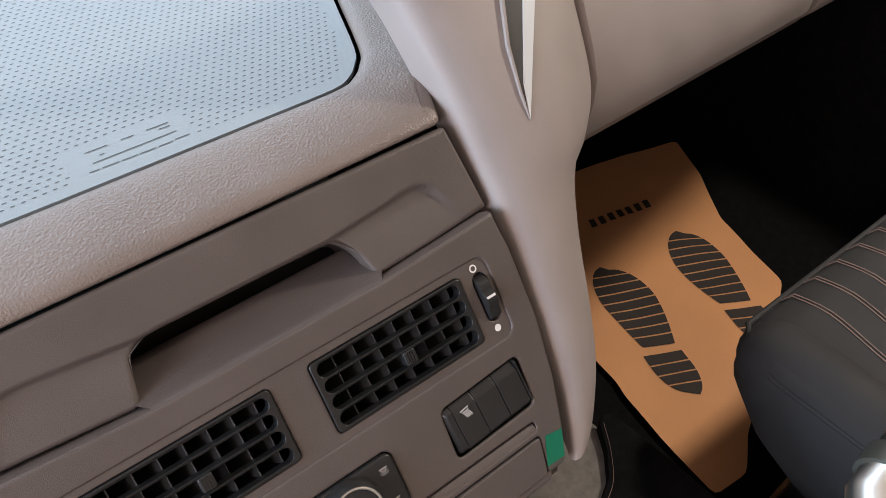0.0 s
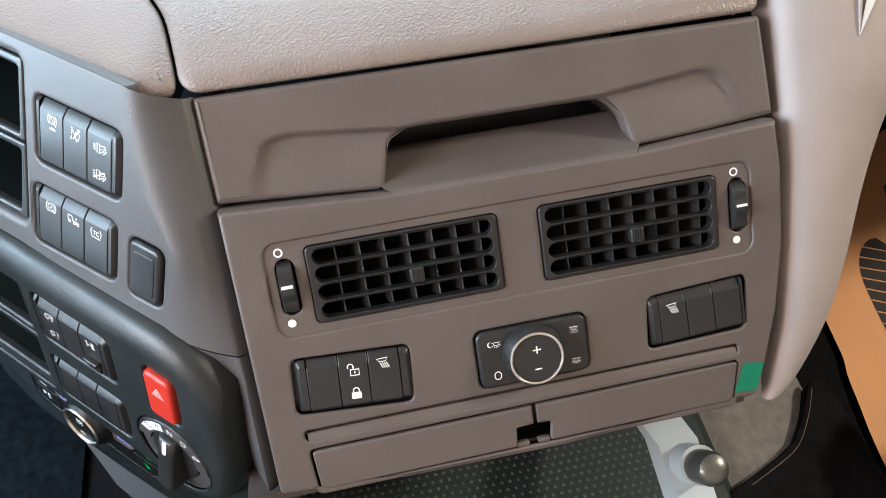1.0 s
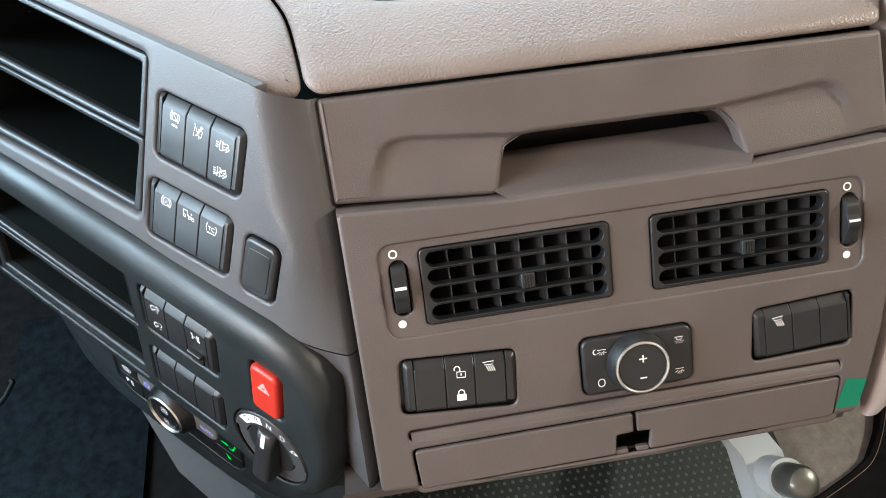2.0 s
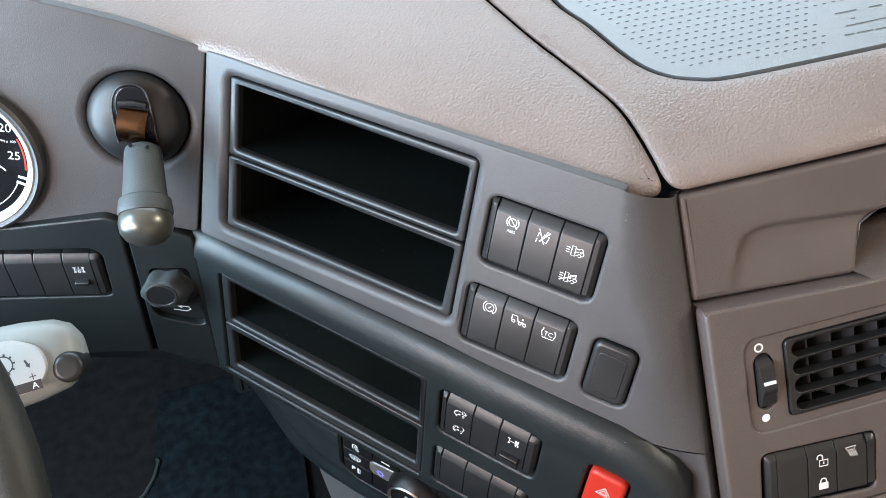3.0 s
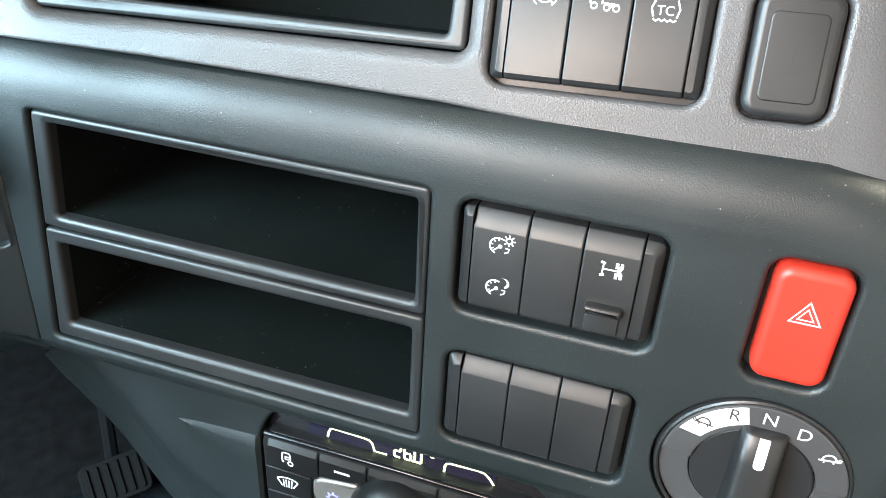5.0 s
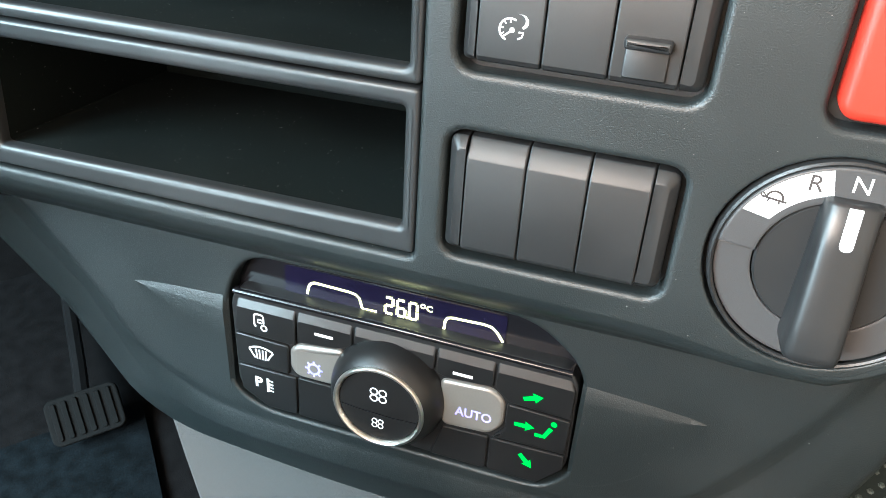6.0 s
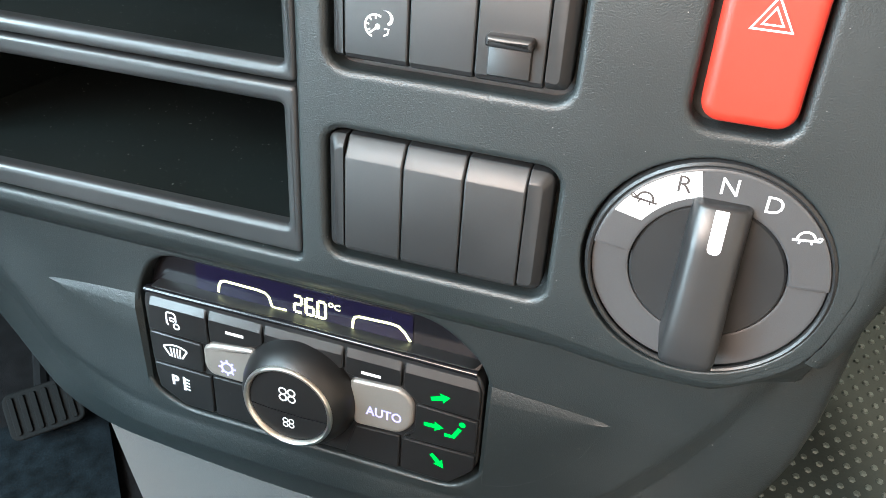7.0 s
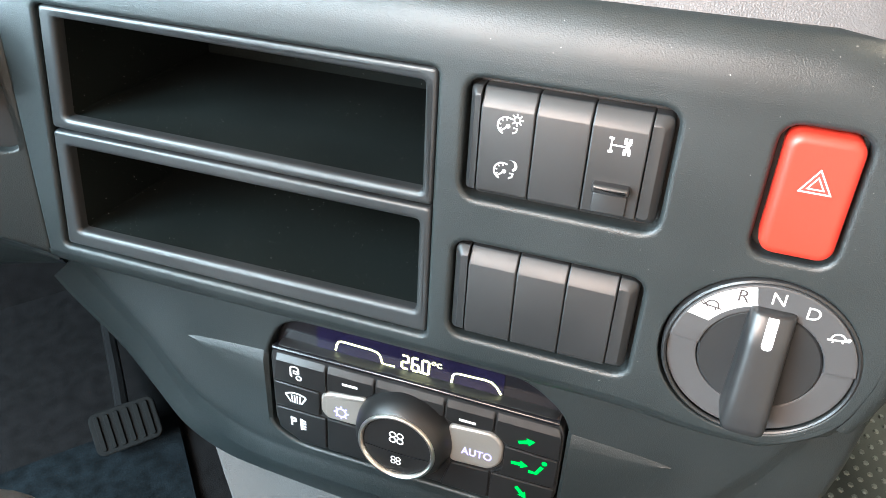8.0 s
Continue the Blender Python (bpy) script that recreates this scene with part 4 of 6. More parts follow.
def ic_dome(bm, x, y, s, dots=False, moon=False):
    line(bm, [(x - 3.2, y + 1.6), (x + 3.2, y + 1.6)], 0.5, ZI)
    line(bm, arc(x, y + 1.4, 2.2, 200, 340, 8), 0.5, ZI)
    if dots:
        for k in range(7):
            blot(bm, circle(x - 3 + k, y - 1.8 - 1.1 * (k % 2), 0.35, 8), ZI)
    else:
        for a in (-150, -115, -90, -65, -30):
            c, d = math.cos(radians(a)), math.sin(radians(a))
            line(bm, [(x + 2.4 * c, y + 0.6 + 2.0 * d), (x + 3.9 * c, y + 0.6 + 3.2 * d)], 0.5, ZI)
    if moon:
        blot(bm, arc(x - 4.4, y + 0.4, 2.2, 70, 280, 10) + arc(x - 3.7, y + 0.6, 1.9, 270, 80, 10), ZI)


def place(m, x, y, turn=0.0, z=0.0):
    return m @ Matrix.Translation((x * MM, y * MM, z * MM)) @ Matrix.Rotation(radians(turn), 4, "Z")


switch_group(FU, [217.5, 222.8, 245.3, 267.7, 290.2, 296.7], -4.3, 44, [(0, ic_aebs, 235.4, 30, 1.22), (1, ic_lane, 257.4, 29.2, 1.22), (2, ic_filter, 279.2, 27.4, 1.22), (2, ic_filter_off, 279, 8, 1.22)], "black rocker switch group with brake and filter symbols")
switch_group(FU, [213.5, 219.5, 242.3, 264.8, 287.5, 293.6], -70.3, -24, [(0, ic_brake, 232.2, -36.2, 1.22), (1, ic_truck, 254.4, -37.4, 1.22), (2, ic_tc, 276.6, -38.6, 1.22)], "black rocker switch group with traction and axle symbols")
switch_group(FL, [217.7, 222.8, 245.7, 268.1, 291, 299.0], 13.2, 62.0, [(0, ic_gauge_sun, 235.3, 47.9, 1.15), (0, ic_gauge_moon, 235.4, 27.8, 1.15), (2, ic_axle, 280.3, 46.9, 1.15)], "black rocker switch group with gauge dimmer symbols", (2, 272.6, 286.6, 15.4, 30.5))
switch_group(FL, [215.7, 222.6, 245.2, 267.8, 290, 298.6], -61.8, -13.1, [], "black rocker switch group with three blank keys")
s1 = place(FV, 36, -99.8, -3.2)
switch_group(s1, [-40.6, -33, -10.8, 10.2, 32.4, 40.6], -20.5, 20.5, [(1, ic_unlock, -0.2, 8.5, 1.15), (1, ic_lock, 0, -9, 1.15), (2, ic_lamp, 21, 11, 1.15)], "black rocker switch group with door lock symbols")
s2 = place(FV, 291.5, -99.3, 3.0)
switch_group(s2, [-37.4, -29.4, -8.2, 13, 34.2, 37.6], -19.8, 19.8, [(0, ic_lamp, -18.8, 8.5, 1.15)], "black rocker switch group with a lamp symbol", )
switch_group(FIL, [-229, -222, -199.5, -176.5, -153.5, -130.5, -107.5, -85, -77], 27, 76, [(5, ic_difflock, -96, 60, 1.2)], "black rocker switch group under the instruments", (5, -101, -90.5, 41, 48))
# blank square key
bk = thing("blank_switch", FU, "blank black push switch with an embossed mark", "switch")
key = part("key", pillow(rect(307.6, -72, 337, -27.6, 6), -8, 2.2, 3.0), M_SWITCH, bk)
part("face", pillow(rect(312.5, -66, 332, -35, 2.5), 1.4, 2.7, 0.5), M_SWITCH, key)
bm = bmesh.new()
line(bm, [(319, -56), (326, -55), (325, -53)], 0.7, 2.75)
line(bm, [(322, -54), (322.6, -47), (324.6, -47.5)], 0.7, 2.75)
part("embossed_mark", bm, M_BLACK, key)

# hazard switch
hz = thing("hazard_switch", FL, "red hazard warning switch with a white triangle", "switch")
key = part("key", pillow(rect(338.4, 14.4, 366.0, 64.6, 6, 6), -8, 3.4, 3.4, steps=5), M_RED, hz)
bm = bmesh.new()
for r, wd in ((6.4, 1.05), (3.3, 0.95)):
    tri = [(352.4 + r * math.cos(radians(a)), 46 + r * math.sin(radians(a)) * 0.95) for a in (90, 210, 330)]
    line(bm, tri, wd, 3.52, True)
part("triangle", bm, M_WHITE, key, "white double triangle")

# ---- gear selector ----
gs = thing("gear_selector", place(FL, 352.2, -38), "grey rotary gear selector with printed positions", "rotary selector")
part("bezel", lathe([(39.9, -8), (39.9, -1.2), (39.4, 0.2), (38.6, 0.8), (37.9, 0.3), (37.7, -0.6)], 64, cap=False), M_SWITCH, gs)


def sector(r0, r1, a0, a1, z0, z1, n=28, bevel=0.8):
    out = arc(0, 0, r1, a0, a1, n) + arc(0, 0, r0, a1, a0, n)
    return pillow(out, z0, z1, bevel, steps=2)


part("scale_ring", sector(25.2, 37.7, 4, 174, -6, 1.2, 40), M_DIAL, gs)
part("lower_ring", sector(25.2, 37.7, 174.5, 363.5, -6, -1.4, 40), M_DIAL, gs)
part("hub", lathe([(24.8, -6), (24.8, -1.0), (24.0, -0.2), (0.0, -0.2)], 48), M_SWITCH, gs)
bm = bmesh.new()
ba = arc(0, 0, 36.8, 103.5, 152, 16) + arc(0, 0, 28.0, 147, 103.5, 12)
blot(bm, ba, 1.26)
part("white_field", bm, M_WHITE, gs)


def turtle(bm, x, y, turn, z, flip=1):
    m = Matrix.Translation((x, y, 0)) @ Matrix.Rotation(radians(turn), 4, "Z")

    def go(pts):
        return [tuple((m @ Vector((px * flip, py, 0)))[:2]) for px, py in pts]

    line(bm, go(arc(0, -0.6, 2.6, 0, 180, 10)), 0.75, z)
    line(bm, go([(-4, -0.9), (4.2, -0.9)]), 0.75, z)
    line(bm, go([(-1.6, -0.9), (-2.0, -2.2)]), 0.6, z)
    line(bm, go([(1.6, -0.9), (1.8, -2.2)]), 0.6, z)
    line(bm, go([(2.5, -0.8), (3.9, 0.4), (4.6, 0.2), (4.2, -0.9)]), 0.55, z)


part("position_n", letters("N", 8.2, 0.6, 32.0, 1.28), M_WHITE, gs)
part("position_d", letters("D", 8.2, 14.5, 28.6, 1.28), M_WHITE, gs)
part("position_r", letters("R", 8.2, -12.8, 30.2, 1.30), M_INK, gs)
bm = bmesh.new()
turtle(bm, 26, 20.3, 6, 1.28)
part("slow_forward_mark", bm, M_WHITE, gs)
bm = bmesh.new()
turtle(bm, -23.6, 23.4, -8, 1.31, -1)
part("slow_reverse_mark", bm, M_INK, gs)
# the grip bar
loops = []
for y, wx, z in ((27.3, 6.4, 3.6), (26.9, 7.6, 5.6), (26.0, 8.2, 6.8), (12, 8.4, 9.4), (0, 8.5, 11.8), (-14, 8.8, 14.2), (-25, 9.0, 15.6), (-28.5, 8.6, 15.2), (-30.2, 7.4, 13.0), (-30.8, 6.4, 7.0)):
    loops.append([(-wx - 1.2, y, -1), (-wx - 0.6, y, z * 0.5), (-wx, y, z - 2.6), (-wx + 0.6, y, z - 1.6), (-wx + 1.7, y, z - 0.8), (-wx + 3.4, y, z - 0.3), (-2.2, y, z), (2.2, y, z), (wx - 3.4, y, z - 0.3), (wx - 1.7, y, z - 0.8), (wx - 0.6, y, z - 1.6), (wx, y, z - 2.6), (wx + 0.6, y, z * 0.5), (wx + 1.2, y, -1)])
grip = part("grip", loft(loops, True, True), M_SWITCH, gs, sharp=50)
pts = [(x, y, 7.15 + (26.0 - y) * 0.192) for x, y in rounded([(-2.1, 12.4), (2.1, 12.4), (2.1, 26.3), (-2.1, 26.3)], [2.0, 2.0, 0.3, 0.3], 5)]
part("pointer", loft([[(x, y, z - 0.6) for x, y, z in pts], pts], False, True), M_WHITE, grip, "white pointer line")

# ---- climate control ----
cl = thing("climate_control", FC, "black climate control unit with lit symbols and display", "control panel")
body = rounded([(97, -131), (270, -131), (275.4, -139), (276, -191), (263, -205), (110, -205), (94, -195), (93, -139)], 8, 4)
part("body", pillow(body, -22, -0.8, 1.2), M_BLACK, cl)
part("top_rail", loft([[(x, v - 0.6 * abs(x - 183) / 88, w) for x in (95.5, 98, 140, 183, 226, 268, 271.5)] for v, w in ((-133.8, -0.6), (-133.4, 0.6), (-132.4, 1.0), (-131.2, 0.5), (-130.8, -1.0), (-131.6, -4), (-132.4, -9))], False, False, False), M_GLOSS, cl, "gloss black rail", sharp=60)
hood = rounded([(106, -108), (250, -106.5), (274, -126), (276, -141), (94, -141), (94, -128)], 5, 4)
part("display_recess", loft([lift(hood, -9.6), lift(hood, -9.0)], False, True), M_GLOSS, cl)
part("screen", loft([lift(rect(121, -132, 237, -115.5, 2), -8.9), lift(rect(121, -132, 237, -115.5, 2), -8.4)], False, True), M_SCREEN, cl)
bm = bmesh.new()
line(bm, [(133.3, -129.9), (134.2, -125.4), (135.4, -123.2), (137.4, -122.3), (156, -122.7), (160, -123.4), (162, -125.2), (163.4, -130.2), (164.6, -130.8), (171.3, -130.4)], 1.35, -8.2)
part("display_line", bm, M_AMBER, cl, "pale yellow outline mark")
bm = bmesh.new()
line(bm, [(206.4, -131.2), (206.8, -126.2), (207.8, -124.2), (210, -123.4), (226, -122.8), (230, -123.4), (233, -126.0), (236, -130.4)], 1.35, -8.2)
part("display_line", bm, M_AMBER, cl, "pale yellow outline mark")
SEGMENTS = {"2": "abged", "6": "afgedc", "0": "abcdef"}


def seven_segment(text, x, y, w, h, gap, z):
    """Display numerals made of straight bars, as an LCD shows them."""
    bm = bmesh.new()
    ends = {"a": ((0, 1), (1, 1)), "b": ((1, 1), (1, 0.5)), "c": ((1, 0.5), (1, 0)), "d": ((0, 0), (1, 0)), "e": ((0, 0.5), (0, 0)), "f": ((0, 1), (0, 0.5)), "g": ((0, 0.5), (1, 0.5))}
    for ch in text:
        if ch == ".":
            blot(bm, circle(x - gap * 0.45, y, 0.75, 10), z)
            continue
        for k in SEGMENTS[ch]:
            (x0, y0), (x1, y1) = ends[k]
            a, b = Vector((x + w * x0, y + h * y0)), Vector((x + w * x1, y + h * y1))
            d = (b - a).normalized() * 0.25
            line(bm, [tuple(a + d), tuple(b - d)], 1.45, z)
        x += w + gap
    line(bm, circle(x + 0.6, y + h - 0.4, 1.1, 10), 0.7, z, True)
    return bm


part("display_digits", seven_segment("26.0", 175.8, -129.6, 4.0, 9.2, 2.3, -8.1), M_AMBER, cl, "pale yellow temperature digits")
part("display_unit", letters("C", 4.6, 198.6, -121.6, -8.1, bold=0.15), M_AMBER, cl)
keys = {}
left_keys = [("mirror", [(97.5, -134.2), (130.6, -134.2), (130.6, -157.6), (95, -157)]), ("windscreen", [(95, -158), (126, -158.8), (126, -177.4), (95.3, -177.4)]), ("heater", [(95.3, -178.4), (130, -178.4), (130, -203.6), (112, -203.6), (97, -195)]), ("minus", [(131.6, -134.2), (162, -134.2), (162, -149), (153, -152.6), (131.6, -155)]), ("wide", [(163, -134.2), (205.7, -134.2), (205.7, -149.5), (163, -149.5)]), ("plus", [(206.7, -134.2), (235.7, -134.2), (235.7, -151), (212, -152.6), (206.7, -151)])]
right_keys = [("lower_a", [(131, -177.6), (152, -177.6), (160, -203.6), (131, -203.6)]), ("lower_b", [(206, -203.6), (212, -183), (236, -182), (236, -203.6)]), ("up", [(236.7, -134.2), (270.5, -134.2), (274.3, -142), (274.5, -158.6), (244, -157.6), (236.7, -151)]), ("mid", [(243.4, -158.6), (274.5, -159.6), (274.5, -180.6), (237.5, -181.4), (243.4, -175)]), ("down", [(237, -182.4), (274.5, -181.6), (274.5, -190.5), (262.5, -203.6), (237, -203.6)])]
for nm, poly in left_keys + right_keys:
    bm = pillow(rounded(poly, 1.4, 2), -2, 1.0, 0.8, steps=2)
    if -134.2 in (poly[0][1], poly[1][1]):
        skin = list(bm.faces)
        bmesh.ops.bisect_plane(bm, geom=list(bm.verts) + list(bm.edges) + skin, plane_co=(0, -141.2, 0), plane_no=(0, 1, 0))
        for v in bm.verts:
            if v.co.z > -1.5 and v.co.y > -141.2:
                v.co.z -= (v.co.y + 141.2) * 0.42
    keys[nm] = part("key", bm, M_CLIMATE, cl, sharp=22)
for nm, poly in (("ac", [(127, -160), (131.5, -156), (158, -152.4), (152, -176.6), (131, -176.6), (127, -172)]), ("auto", [(209, -153.8), (236, -152), (242.6, -158.4), (242.6, -173), (236, -180.4), (211, -182)])):
    keys[nm] = part("key", pillow(rounded(poly, 4, 4), -2, 1.6, 2.2, steps=5), M_SILVER, cl, "brushed silver key")
Z = 1.08
bm = bmesh.new()
line(bm, rounded([(107.2, -151.5), (107.2, -143.2), (112.6, -143.2), (112.6, -148.2)], [2.2, 2, 2, 0.4], 4)[:-1], 1.0, Z)
line(bm, [(112.0, -146.4), (109.2, -146.4), (109.2, -148.2), (111.6, -148.4)], 0.9, Z)
line(bm, circle(112.6, -151.2, 1.6, 12), 0.9, Z, True)
part("mirror_icon", bm, M_LEDWHITE, keys["mirror"])
bm = bmesh.new()
line(bm, arc(110, -177.2, 13.2, 122, 58, 10), 1.0, Z)
line(bm, [(103, -166.2), (106.4, -171.6)], 1.0, Z)
line(bm, [(117, -166.2), (113.6, -171.6)], 1.0, Z)
for k in range(4):
    line(bm, [(107 + 2 * k, -165.8), (107.6 + 1.6 * k, -172)], 0.85, Z)
part("windscreen_icon", bm, M_LEDWHITE, keys["windscreen"])
bm = letters("P", 9, 107.4, -188, Z, bold=0.28)
line(bm, [(113, -184), (113, -193)], 1.5, Z)
for k in range(4):
    line(bm, [(113, -185 - 2.2 * k), (116.2, -185.6 - 2.2 * k)], 0.9, Z)
part("heater_icon", bm, M_LEDWHITE, keys["heater"])
for nm, x, y in (("minus", 146.6, -146.3), ("plus", 220.2, -148.2)):
    bm = bmesh.new()
    line(bm, [(x - 5, y), (x + 5, y)], 1.7, Z)
    part("bar_light", bm, M_LEDWHITE, keys[nm])
bm = bmesh.new()
for k in range(8):
    c, d = math.cos(k * math.pi / 4), math.sin(k * math.pi / 4)
    line(bm, [(141 + 2.6 * c, -168.6 + 2.6 * d), (141 + 5.0 * c, -168.6 + 5.0 * d)], 1.1, 1.68)
line(bm, circle(141, -168.6, 3.1, 16), 1.3, 1.68, True)
part("snowflake_icon", bm, M_VIOLET, keys["ac"])
part("auto_word", letters("AUTO", 7.6, 227.5, -170.5, 1.68, squash=0.88, bold=0.14), M_VIOLET, keys["auto"])


def arrow(bm, x, y, a, z, s=1.0):
    m = Matrix.Translation((x, y, 0)) @ Matrix.Rotation(radians(a), 4, "Z") @ Matrix.Scale(s, 4)
    blot(bm, [tuple((m @ Vector((p, q, 0)))[:2]) for p, q in ((-5, -1.1), (0.6, -1.3), (0.4, -2.9), (5, 0), (0.4, 2.9), (0.6, 1.3), (-5, 1.1))], z)


for nm, x, y, a in (("up", 255.5, -151, 20), ("mid", 253, -169, 2), ("down", 256, -191, -48)):
    bm = bmesh.new()
    arrow(bm, x, y, a, Z)
    if nm == "mid":
        line(bm, [(258.5, -172.5), (263, -172.5), (266, -166.5)], 2.2, Z + 0.02)
        blot(bm, circle(267, -163.6, 1.6, 10), Z)
    part("airflow_icon", bm, M_GREENLED, keys[nm], "green lit airflow arrow")
kn = part("fan_knob", lathe([(30.5, -1.5), (30.3, 2), (28.9, 7), (26.2, 12.0), (23.9, 14.0)], 56, cx=182, cy=-170.5, cap=False), M_CLIMATE, cl, sharp=60)
part("knob_ring", lathe([(24.2, 13.2), (23.9, 14.8), (23.3, 15.5), (22.4, 15.6), (21.7, 14.8), (21.3, 13.0)], 56, cx=182, cy=-170.5, cap=False), M_CHROME, kn, "satin chrome ring")
part("knob_face", lathe([(21.4, 12.6), (20.8, 13.4), (0.0, 13.8)], 48, cx=182, cy=-170.5), M_CLIMATE, kn)
bm = bmesh.new()
line(bm, [(161.6, -173.6), (172, -174.6), (190, -175), (202.4, -174.2)], 0.5, 14.0)
part("face_split", bm, M_GLOSS, kn)
for y, s in ((-163.2, 1.0), (-181.0, 0.7)):
    bm = bmesh.new()
    for sx in (-1, 1):
        for sy in (-1, 1):
            line(bm, circle(182 + sx * 2.3 * s, y + sy * 2.0 * s, 1.9 * s, 12), 0.8 * s, 14.0, True)
    part("fan_icon", bm, M_LEDWHITE, kn)

# ---- storage slots ----


def storage_slot(m, outer, hole, label, z):
    s = thing("storage_slot", m, label, "storage slot", "open storage slots in the dashboard")
    part("frame", panel(rounded(outer, 2.5, 3), [rounded(hole, 2.0, 3)], 1.8, 8, 2.9, 7, z=z), M_FRAME, s)
    h = rounded(hole, 2.0, 3)
    cx = sum(p[0] for p in h) / len(h)
    cy = sum(p[1] for p in h) / len(h)
    back = [(cx + (x - cx) * 0.94, cy + (y - cy) * 0.9) for x, y in h]
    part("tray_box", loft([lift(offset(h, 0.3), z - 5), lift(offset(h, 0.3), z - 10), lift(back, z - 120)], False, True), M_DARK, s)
    return s


storage_slot(FU, [(-1.2, 1.8), (202.4, 1.8), (202.4, 63.2), (-1.2, 63.2)], [(6.2, 7.5), (195.8, 7.0), (196.5, 56), (5.6, 58.5)], "open upper storage slot with a black frame", -2.6)
storage_slot(FU, [(-1.2, -60.2), (202.4, -60.2), (202.4, 0.6), (-1.2, 0.6)], [(7.0, -53), (194.5, -54.5), (196.5, -6), (6.0, -4.5)], "open lower storage slot with a black frame", -2.6)
storage_slot(FL, [(0.8, 65.2), (202.7, 65.2), (202.7, 1.8), (-5.4, 1.8)], [(9.0, 59.5), (197, 58.8), (197.4, 7.8), (3.8, 8.2)], "open middle storage slot with a black frame", -2.0)
storage_slot(FL, [(-5.8, 0.4), (202.7, 0.4), (202.7, -68.7), (-11.7, -68.7)], [(1.2, -8), (196.6, -7.2), (196.8, -57.4), (-2, -59.2)], "open bottom storage slot with a black frame", -2.0)

# ---- air vents ----


def air_vent(x0, y0, x1, y1, tab_u, label):
    g = thing("air_vent", FV, label, "air vent", "air vents")
    out = rect(x0 + 0.4, y0 + 0.4, x1 - 0.4, y1 - 0.4, 3.8)
    n, pad = 4, 3.2
    hgt = (y1 - y0 - 2 * pad - 3 * 1.9) / n
    holes = [rect(x0 + 4.6, y0 + pad + i * (hgt + 1.9), x1 - 4.6, y0 + pad + i * (hgt + 1.9) + hgt, hgt / 2 - 0.1, 5) for i in range(n)]
    part("louvre_frame", panel(out, holes, 1.2, 9, 0.55, 9, z=0.2), M_BLACK, g)
    for i in range(7):
        x = x0 + 20.5 + 16.9 * i
        blade = [(x - 0.5, -9.3), (x, -9.0), (x + 0.5, -9.3), (x - 8.4, -34), (x - 10, -34)]
        part("vane", loft([[(p, y0 + 2, q) for p, q in blade], [(p, y1 - 2, q) for p, q in blade]], True, True), M_VANE, g)
    ty = (y0 + y1) / 2 - 4.6
    t = pillow(rect(tab_u - 5, ty - 6, tab_u + 5, ty + 5, 1.6), -4, 3.4, 1.2)
    tab = part("tab", t, M_SWITCH, g)
    for k in range(4):
        x = tab_u - 3.6 + 1.9 * k
        part("tab_rib", box(x, ty - 5, 3.0, x + 0.8, ty + 4, 4.2), M_SWITCH, tab)
    duct = rect(x0 + 2, y0 + 2, x1 - 2, y1 - 2, 3)
    part("duct", loft([lift(duct, -7), lift(duct, -46)], False, True), M_DARK, g)
    return g


air_vent(18, -54, 151.5, 1.5, 91, "black air vent grille with horizontal and vertical louvres")
air_vent(180.5, -54, 312, 1.0, 250, "black air vent grille with horizontal and vertical louvres")


def thumb_wheel(u, v, mark, label):
    g = thing("vent_wheel", place(FV, u, v), label, "thumbwheel", "vent thumbwheels")
    bm = bmesh.new()
    loops = []
    n = 40
    for x, s in ((-5.2, 0.95), (-4.6, 1.0), (4.6, 1.0), (5.2, 0.95)):
        l = []
        for i in range(n):
            a = 2 * math.pi * i / n
            r = 24 * s * (1 + 0.03 * (1 if (i // 2) % 2 else -1))
            l.append((x, r * math.cos(a), -19 + r * math.sin(a)))
        loops.append(l)
    w = part("wheel", loft(loops, True, True), M_SWITCH, g)
    part("wheel_mark", box(-4.0, mark - 1.0, 4.4, 4.0, mark + 1.0, 5.6), M_WHITE, w, "white index mark")
    bm = bmesh.new()
    line(bm, circle(-2.0, 25, 2.6, 18), 1.2, -1.2, True)
    part("open_mark", bm, M_WHITE, g)
    bm = bmesh.new()
    blot(bm, circle(-2.0, -25.4, 2.9, 18), -1.2)
    part("closed_mark", bm, M_WHITE, g)


thumb_wheel(3.2, -24.8, 2.0, "ribbed black vent thumbwheel with white marks")
thumb_wheel(328, -24.4, 1.0, "ribbed black vent thumbwheel with white marks")

# light control on the vent fascia
lc = thing("light_control", FV, "black rotary interior light control with printed symbols", "rotary control")
pl = part("plate", pillow(rect(124.3, -125.2, 205.7, -82.3, 6), -8, 2.9, 2.0), M_SWITCH, lc)
bm = bmesh.new()
ic_dome(bm, 138.5, -92.5, 1, moon=True)
part("symbol", bm, M_WHITE, pl, "white printed symbol")
part("symbol", line(bmesh.new(), rect(134.6, -119.2, 139.4, -113.4, 2.4, 5), 0.8, ZI, True), M_WHITE, pl, "white printed symbol")
bm = bmesh.new()
ic_dome(bm, 196, -92, 1, dots=True)
part("symbol", bm, M_WHITE, pl, "white printed symbol")
bm = bmesh.new()
ic_dome(bm, 195.5, -116.5, 1)
part("symbol", bm, M_WHITE, pl, "white printed symbol")
kn = part("knob", lathe([(23.2, 2.6), (22.8, 5), (21.6, 10), (19.8, 13.6)], 56, cx=164.5, cy=-104.5, cap=False), M_SWITCH, lc, sharp=60)
